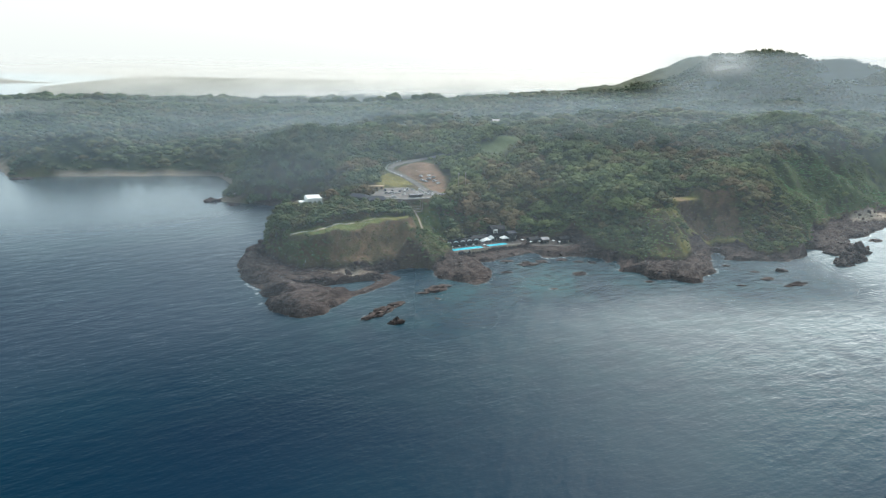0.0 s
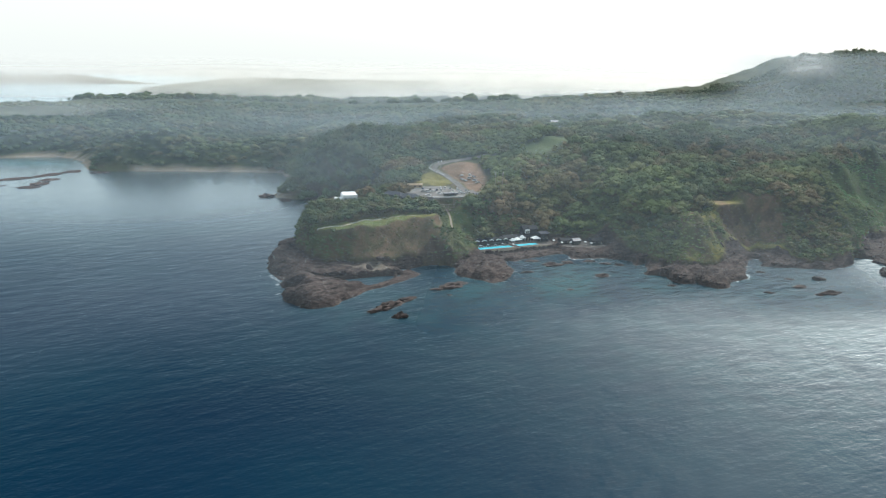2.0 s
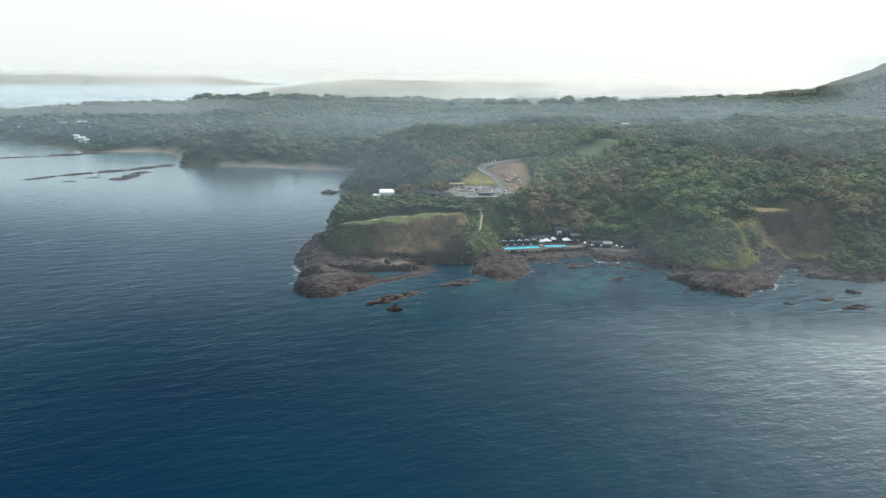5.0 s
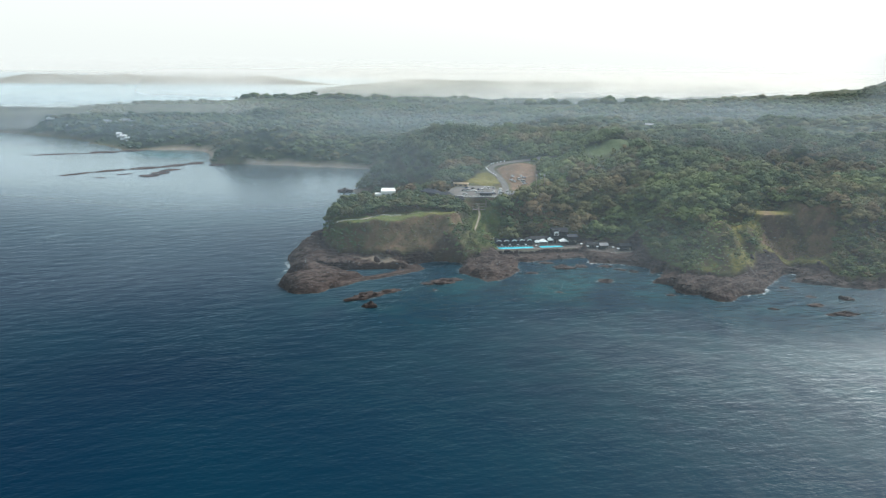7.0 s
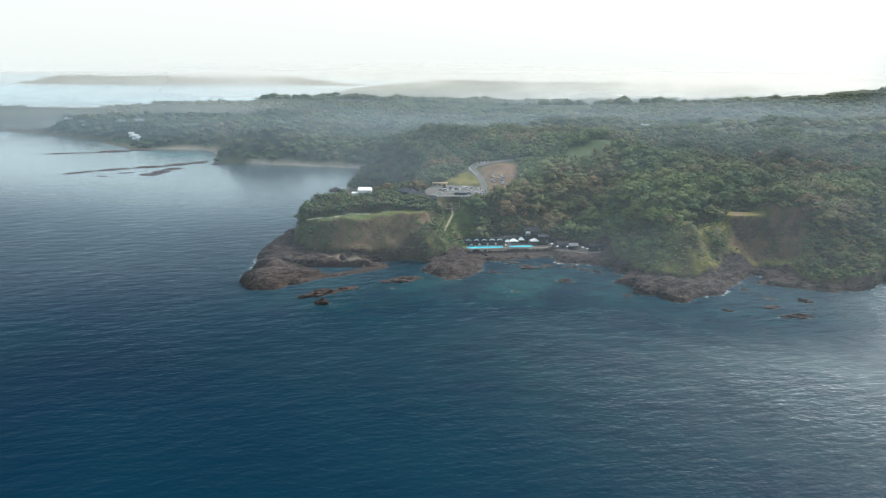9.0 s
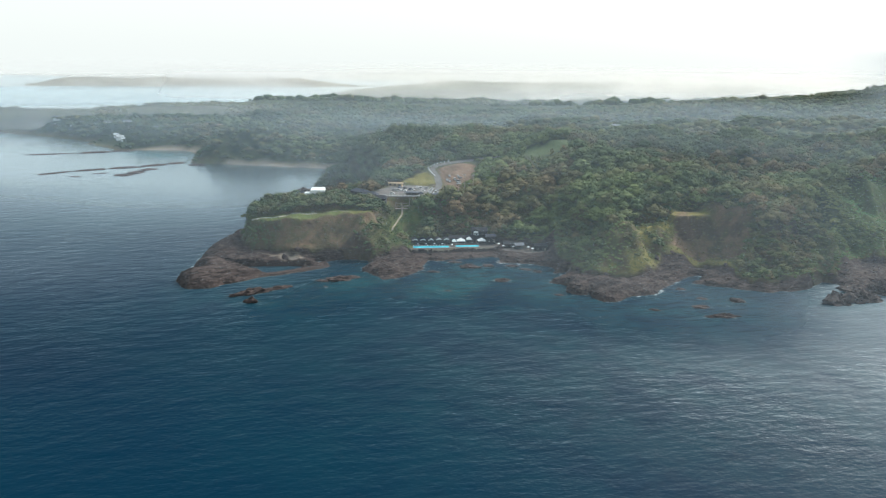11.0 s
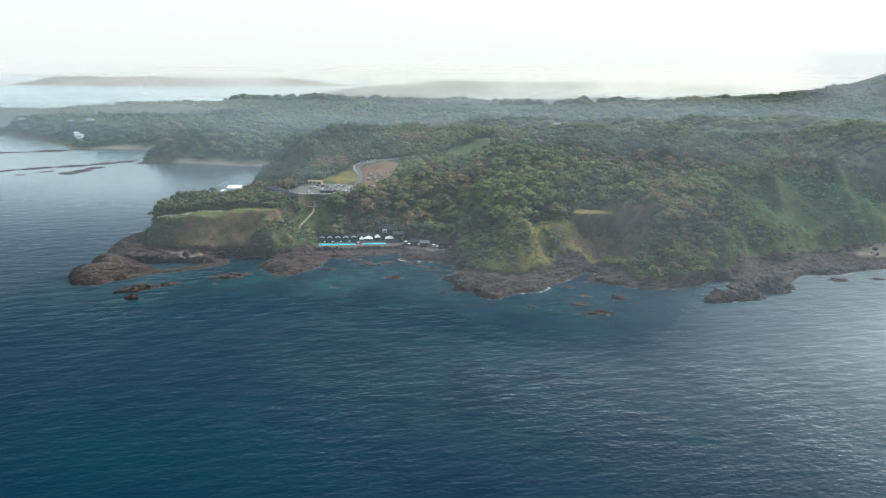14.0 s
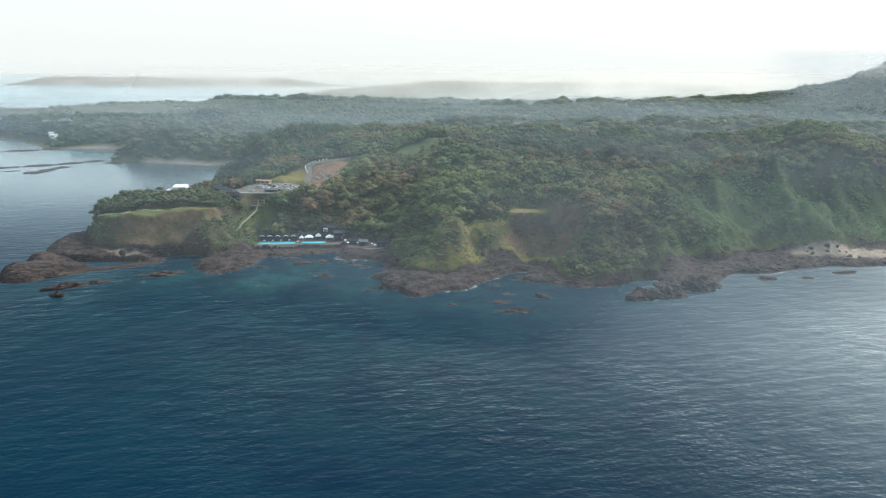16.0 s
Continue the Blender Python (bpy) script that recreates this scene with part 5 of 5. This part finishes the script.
parasol(70, 605, height(70, 605), 2.4, 4.2, CREAM, "large cream parasol beside the inn")


# ---- headland and car park buildings
def white_house():
    ob = thing("white_villa", -83, 601, 27.2, 24, "white plastered flat-roofed villa among trees", "house")
    part("main_block", box(-5.5, 6.0, -4.5, 4.5, -2, 7.2, bevel=0.08), WHITE, ob)
    part("wing", box(-10.5, -5.5, -3.5, 4.0, -2, 4.6, bevel=0.08), WHITE, ob)
    part("parapet", box(-5.7, 6.2, -4.7, 4.7, 7.2, 7.5), WHITE, ob)
    part("parapet", box(-10.7, -5.6, -3.7, 4.2, 4.6, 4.85), WHITE, ob)
    shed = bmesh.new()
    pts = [(-5.2, -4.2, 7.5), (5.7, -4.2, 7.5), (5.7, 4.2, 8.8), (-5.2, 4.2, 8.8), (-5.2, 4.2, 7.5), (5.7, 4.2, 7.5)]
    v = [shed.verts.new(p) for p in pts]
    for f in ((0, 1, 2, 3), (4, 5, 2, 3), (0, 4, 3), (1, 5, 2), (0, 1, 5, 4)):
        shed.faces.new([v[i] for i in f])
    part("roof", shed, WHITE, ob, "sloping white sheet roof")
    for x in (-3.5, 0.2, 3.8):
        window(x, -4.5, 3.6, 1.8, 1.5, ob)
    window(-8, -3.5, 1.4, 1.8, 1.5, ob)


white_house()


def plain_house(x, y, z, turn, w, d, h, rise, walls, roof, label, hip=0.0, name="house", windows=3, group=""):
    ob = thing(name, x, y, z, turn, label, "house", group)
    part("wall", box(-w / 2, w / 2, -d / 2, d / 2, -3.0, h), walls, ob)
    part("roof", gable(-w / 2 - 0.7, w / 2 + 0.7, -d / 2 - 0.7, d / 2 + 0.7, h, rise, 0.3, hip), roof, ob)
    for k in range(windows):
        window(-w / 2 + (k + 0.5) * w / windows, -d / 2, h * 0.35, min(1.8, w / windows * 0.5), h * 0.35, ob)
    part("door", box(w * 0.36, w * 0.36 + 1.0, -d / 2 - 0.08, -d / 2, 0, 2.1), TIMBER, ob)
    return ob


plain_house(-49, 612, 30.6, -20, 15, 8, 3.4, 2.2, BLACK_WOOD, ROOF_SLATE, "long dark visitor house with a hipped slate roof", 2.8, "visitor_house", 5)
plain_house(-34, 600, 31.2, 14, 13, 8, 3.2, 2.4, BLACK_WOOD, ROOF_SLATE, "dark visitor house with a hipped grey roof", 2.8, "visitor_house", 4)
plain_house(-20, 591, 30.8, 18, 10, 7, 3.0, 2.2, BLACK_WOOD, ROOF_DARK, "small dark kiosk beside the visitor house", 1.5, "kiosk", 2)
plain_house(-5, 620, 33.1, 24, 10, 3, 2.2, 0.5, BLACK_WOOD, ROOF_GREY, "low dark ticket kiosk at the front of the lot", 0, "ticket_kiosk", 4)
plain_house(-38, 657, 33, 10, 12, 5, 2.6, 0.5, TAN, TAN, "tan sheet-clad shed at the parking edge", 0, "shed", 3)


def fence(line, post_h, gap, material, label, name="fence", rails=2, level=None, group=""):
    ob = thing(name, *line[0], (height(*line[0]) if level is None else level), 0, label, "fence", group)
    o = Vector((*line[0], (height(*line[0]) if level is None else level)))
    last = None
    for (ax, ay), (bx, by) in zip(line, line[1:]):
        n = max(1, int(math.hypot(bx - ax, by - ay) / gap))
        for k in range(n + 1):
            x, y = ax + (bx - ax) * k / n, ay + (by - ay) * k / n
            p = Vector((x, y, height(x, y) if level is None else level)) - o
            if last is not None and (p - last).length < 0.1:
                continue
            part("post", box(p.x - 0.08, p.x + 0.08, p.y - 0.08, p.y + 0.08, p.z - 0.4, p.z + post_h), material, ob)
            if last is not None:
                for r in range(rails):
                    zz = Vector((0, 0, post_h * (0.95 - 0.45 * r)))
                    part("rail", rod(last + zz, p + zz, 0.06, 4), material, ob)
            last = p
    return ob


fence([(-24, 604), (-10, 610), (6, 616)], 1.1, 2.5, WHITE, "white railing along the front of the parking lot", level=33.1)
fence([(-86, 514), (-76, 516.5), (-66, 521.5), (-57, 529.5), (-47, 538.5)], 1.0, 3.0, WHITE, "low white fence beside the cliff-top path", "cliff_fence", 1)


def gate():
    ob = thing("entrance_colonnade", 17, 622, 33.1, 33, "row of dark posts under a grey beam at the parking lot", "gate")
    for k in range(8):
        part("post", box(-7.5 + k * 2.1 - 0.25, -7.5 + k * 2.1 + 0.25, -0.25, 0.25, 0, 2.6), BLACK_WOOD, ob)
    part("beam", box(-8.2, 8.2, -0.6, 0.6, 2.6, 2.95), ROOF_GREY, ob)


gate()


def marker(x, y):
    z = height(x, y)
    return tagged(part("road_marker", box(x - 0.3, x + 0.3, y - 0.3, y + 0.3, z - 0.2, z + 1.0, bevel=0.05), WHITE), "white-painted concrete road marker block", "marker", "road markers")


for k in range(15):
    t = k / 14
    i = min(int(t * 4), 3)
    road_edge = [(-18, 697), (-29, 710), (-33, 717.5), (-30, 727), (-20, 734.5)]
    (ax, ay), (bx, by) = road_edge[i], road_edge[i + 1]
    f = t * 4 - i
    marker(ax + (bx - ax) * f, ay + (by - ay) * f)


def timber_frame():
    x, y = -5, 601
    z = height(x, y)
    ob = thing("lookout_frame", x, y, z, 30, "open grey timber lookout frame on the slope", "lookout")
    for px in (-5.5, 0, 5.5):
        for py in (-1.5, 1.5):
            part("post", box(px - 0.15, px + 0.15, py - 0.15, py + 0.15, -2.5, 8.0 if px > 0 else 5.0), TIMBER, ob)
    for zz in (0.3, 2.4, 4.6):
        for py in (-1.5, 1.5):
            part("beam", box(-5.8, 5.8, py - 0.12, py + 0.12, zz, zz + 0.25), TIMBER, ob)
    part("deck", box(-5.8, 5.8, -1.9, 1.9, 0.55, 0.65), TIMBER, ob)


timber_frame()


def pole(x, y, h):
    z = height(x, y)
    ob = thing("utility_pole", x, y, z, 20, "tall grey concrete utility pole with crossarms", "pole", "utility poles")
    part("shaft", rod((0, 0, -0.5), (0, 0, h), 0.2, 8, taper=0.7), CONCRETE, ob)
    for zz in (h - 0.5, h - 1.5):
        part("crossarm", box(-1.0, 1.0, -0.08, 0.08, zz, zz + 0.14), STEEL, ob)


pole(30, 648, 17)
pole(36, 652, 17)


# ---- cars
def car(paint, label, van=False):
    ob = thing("car", 0, 0, 0, 0, label, "car", "parked cars")
    top = 1.95 if van else 1.48
    bm = bmesh.new()
    prof = [(-2.1, 0.35), (2.1, 0.35), (2.15, 0.7), (1.9, 0.9), (1.1, 0.98), (-2.05, 1.0), (-2.15, 0.75)]
    if van:
        prof = [(-2.1, 0.35), (2.1, 0.35), (2.15, 0.8), (1.9, 1.05), (-2.1, 1.1)]
    a, b = [bm.verts.new((x, -0.85, z)) for x, z in prof], [bm.verts.new((x, 0.85, z)) for x, z in prof]
    n = len(prof)
    bm.faces.new(a)
    bm.faces.new(b[::-1])
    for i in range(n):
        bm.faces.new((a[i], b[i], b[(i + 1) % n], a[(i + 1) % n]))
    part("body", bm, paint, ob)
    cab = bmesh.new()
    lo = [(-2.0 if van else -1.7, 0.82), (1.5 if van else 0.95, 0.82)]
    hi = [(-1.95 if van else -1.15, 0.7), (0.9 if van else 0.35, 0.7)]
    v = [cab.verts.new(p) for p in ((lo[0][0], -lo[0][1], 0.98), (lo[1][0], -lo[1][1], 0.98), (lo[1][0], lo[1][1], 0.98), (lo[0][0], lo[0][1], 0.98),
                                    (hi[0][0], -hi[0][1], top - 0.08), (hi[1][0], -hi[1][1], top - 0.08), (hi[1][0], hi[1][1], top - 0.08), (hi[0][0], hi[0][1], top - 0.08))]
    for f in ((0, 1, 5, 4), (1, 2, 6, 5), (2, 3, 7, 6), (3, 0, 4, 7), (4, 5, 6, 7)):
        cab.faces.new([v[i] for i in f])
    part("windows", cab, GLASS_DARK, ob, "dark car glass")
    part("roof", box(hi[0][0] - 0.03, hi[1][0] + 0.03, -0.73, 0.73, top - 0.08, top, bevel=0.03), paint, ob)
    for x in (-1.35, 1.35):
        for y in (-0.82, 0.82):
            part("wheel", rod((x, y - 0.1, 0.32), (x, y + 0.1, 0.32), 0.32, 10), RUBBER, ob)
    return ob


CAR_KINDS = [car(PAINTS[0], "white compact car parked on asphalt"), car(PAINTS[1], "black sedan parked on asphalt"), car(PAINTS[2], "silver car parked on asphalt"),
             car(PAINTS[3], "dark blue car parked on asphalt"), car(PAINTS[0], "white van parked on asphalt", True)]
CAR_SPOTS = [(-24, 646, 1, 90), (-18, 644, 3, 90), (-14, 641, 4, 95), (-4, 640, 0, 92), (-12, 653, 4, 95), (-8, 655, 2, 95), (-22, 617, 0, 20), (-28, 634, 2, 5), (0, 648, 0, 80),
             (-6, 630, 1, 20), (4, 633, 0, 25), (8, 640, 4, 70), (-14, 628, 0, 15), (-1, 628, 3, 20), (2, 641, 0, 60), (-20, 636, 0, 5), (-24, 634, 4, 0), (-16, 656, 0, 95), (-2, 655, 0, 90), (6, 648, 2, 75), (10, 630, 0, 30), (-30, 648, 3, 90)]
used = set()
for x, y, kind, turn in CAR_SPOTS:
    m = pose(x, y, 33.13, 0, 0, turn)
    if kind in used:
        copy_thing(CAR_KINDS[kind], m)
    else:
        CAR_KINDS[kind].matrix_basis = m
        used.add(kind)
for x, y, kind, turn in ((3, 682, 0, 120), (6, 686, 4, 125), (-1, 691, 0, 122), (10, 689, 2, 60), (14, 676, 0, 50), (6, 694, 0, 118), (0, 684, 0, 121), (11, 682, 4, 55)):
    copy_thing(CAR_KINDS[kind], pose(x, y, height(x, y) + 0.02, 0, 0, turn))


# ---- far houses
far_rng = np.random.default_rng(5)
for k, (x, y, w, d) in enumerate(((-714, 1034, 10, 6), (-700, 1027, 6, 5), (-730, 1043, 7, 5), (-648, 1046, 8, 6), (-735, 1085, 12, 9), (-785, 1125, 14, 9), (-800, 1098, 12, 9),
                                  (-760, 1110, 11, 8), (-840, 1120, 13, 9), (-870, 1090, 12, 8), (-930, 1110, 14, 9), (-900, 1150, 13, 9), (-965, 1100, 20, 10))):
    plain_house(x, y, max(height(x, y), 1.5), 15 + 20 * far_rng.random(), w, d, 3.4, 1.8, WHITE, WHITE if k < 3 else ROOF_GREY,
                "distant pale house by the far shore" if k < 4 else "distant grey-roofed village house among trees", 0, "far_house", 3, "far houses")
plain_house(96, 990, height(96, 990), 10, 20, 12, 5.5, 2.0, WHITE, ROOF_GREY, "distant pale house beside the meadow", 0, "far_house", 4, "far houses")
plain_house(-20, 985, height(-20, 985), 10, 8, 6, 4, 1.5, WHITE, WHITE, "distant small white hut among trees", 0, "far_house", 2, "far houses")


# ---- the far cape across the water
def far_cape():
    xs, ys = np.linspace(0, 1, 90), np.linspace(-1, 1, 14)
    gx, gy = np.meshgrid(xs, ys)
    px, py = -2960 + gx * 1250 - gy * 120, 2770 + gx * 1000 + gy * 120
    z = 42 * step(0, 0.12, gx) * step(1.0, 0.75, gx) * np.clip(1 - gy ** 2, 0, 1) ** 0.6 * (0.85 + 0.35 * fbm(px, py, 260, 5)) + fbm(px, py, 40, 9) * 5 * step(0, 0.1, gx) * (1 - np.abs(gy)) - 0.5
    bm = bmesh.new()
    v = [[bm.verts.new((px[j, i], py[j, i], z[j, i])) for i in range(len(xs))] for j in range(len(ys))]
    for j in range(len(ys) - 1):
        for i in range(len(xs) - 1):
            bm.faces.new((v[j][i], v[j][i + 1], v[j + 1][i + 1], v[j + 1][i]))
    return tagged(part("far_cape", bm, GROUND), "low wooded cape fading in haze across the water", "cape", kind="structure")


far_cape()


# ---- single trees on the headland and around the inn
def crown_mesh(kind, tone, red):
    v, f = kind
    me = bpy.data.meshes.new("crown")
    me.from_pydata(v.tolist(), [], f.tolist())
    for key, val in (("tone", tone), ("red", red)):
        me.attributes.new(key, "FLOAT", "POINT").data.foreach_set("value", np.full(len(v), val, np.float32))
    me.materials.append(LEAF)
    return me


def trunk_mesh(rng):
    bm = rod((0, 0, -0.25), (0.02, 0.03, 0.75), 0.055, 7, taper=0.6)
    for k in range(4):
        a = k * 1.57 + rng.uniform(0, 1)
        rod((0.01, 0.02, 0.45 + 0.06 * k), (0.42 * math.cos(a), 0.42 * math.sin(a), 0.85 + 0.1 * rng.random()), 0.028, 5, bm, 0.4)
    me = bpy.data.meshes.new("trunk")
    bm.to_mesh(me)
    bm.free()
    me.materials.append(BARK)
    return me


tree_rng = np.random.default_rng(21)
TREE_KINDS = [crown(tree_rng, 13, 300, 0.12, 0.6) for _ in range(5)]
CROWNS = [crown_mesh(k, t, r) for k in TREE_KINDS for t, r in ((0.1, 0.02), (0.22, 0.05), (0.34, 0.1), (0.26, 0.2), (0.2, 0.34))]
TRUNKS = [trunk_mesh(tree_rng) for _ in range(4)]


def tree(x, y, r, h, label, lift=0.0):
    ob = thing("tree", x, y, height(x, y), tree_rng.uniform(0, 360), label, "tree", "trees of the headland and inn")
    ob.scale = (r, r, h)
    for name, pool_of in (("trunk", TRUNKS), ("crown", CROWNS)):
        o = new(name, pool_of[tree_rng.integers(len(pool_of))])
        o.parent = ob
        if lift:
            o.matrix_basis = pose(0, 0, lift if name == "crown" else 0.1) @ Matrix.Diagonal((1, 1, 0.55 if name == "crown" else 1.5, 1))


def too_close(x, y, placed, gap):
    return any((x - a) ** 2 + (y - b) ** 2 < gap * gap for a, b in placed)


placed = []
for x, y, r, h in ((-97, 521, 4.4, 6.0), (-93, 526, 4.2, 6.6), (-91, 519, 3.2, 5.4)):
    placed.append((x, y))
    tree(x, y, r, h, "flat-topped dark pine on bare leaning trunks", 0.75)
for x, y, r, h in ((-90, 519, 3.6, 6.0), (-86, 522, 3.2, 5.4), (-93, 525, 3.0, 6.4), (-81, 525, 3.4, 5.2), (-76, 528, 3.0, 5.6)):
    placed.append((x, y))
    tree(x, y, r, h, "wind-bent dark green tree with bare trunk on the cliff top")
for k in range(4000):
    if len(placed) >= 130:
        break
    x, y = tree_rng.uniform(-122, -6), tree_rng.uniform(512, 602)
    edge = np.interp(x, [-122, -104, -90, -70, -50, -25, -6], [515, 516, 521, 530, 545, 556, 556])
    if y < edge + 2 or too_close(x, y, placed, 5.2) or float(open_ground(np.array([x]), np.array([y]))[0]) > 0.3 or float(inland(FOOT, np.array([x]), np.array([y]))[0]) < 6:
        continue
    placed.append((x, y))
    front = y < edge + 9
    h = tree_rng.uniform(3.4, 6.0) if front else tree_rng.uniform(3.6, 7.0)
    if -108 < x < -70 and y > 572:
        h *= 0.72
    tree(x, y, tree_rng.uniform(3.6, 5.6), h, "wind-bent dark green tree with bare trunk on the cliff top" if front else "dense dark green broadleaf tree on the headland", 0.6 if front and tree_rng.random() < 0.45 else 0.0)
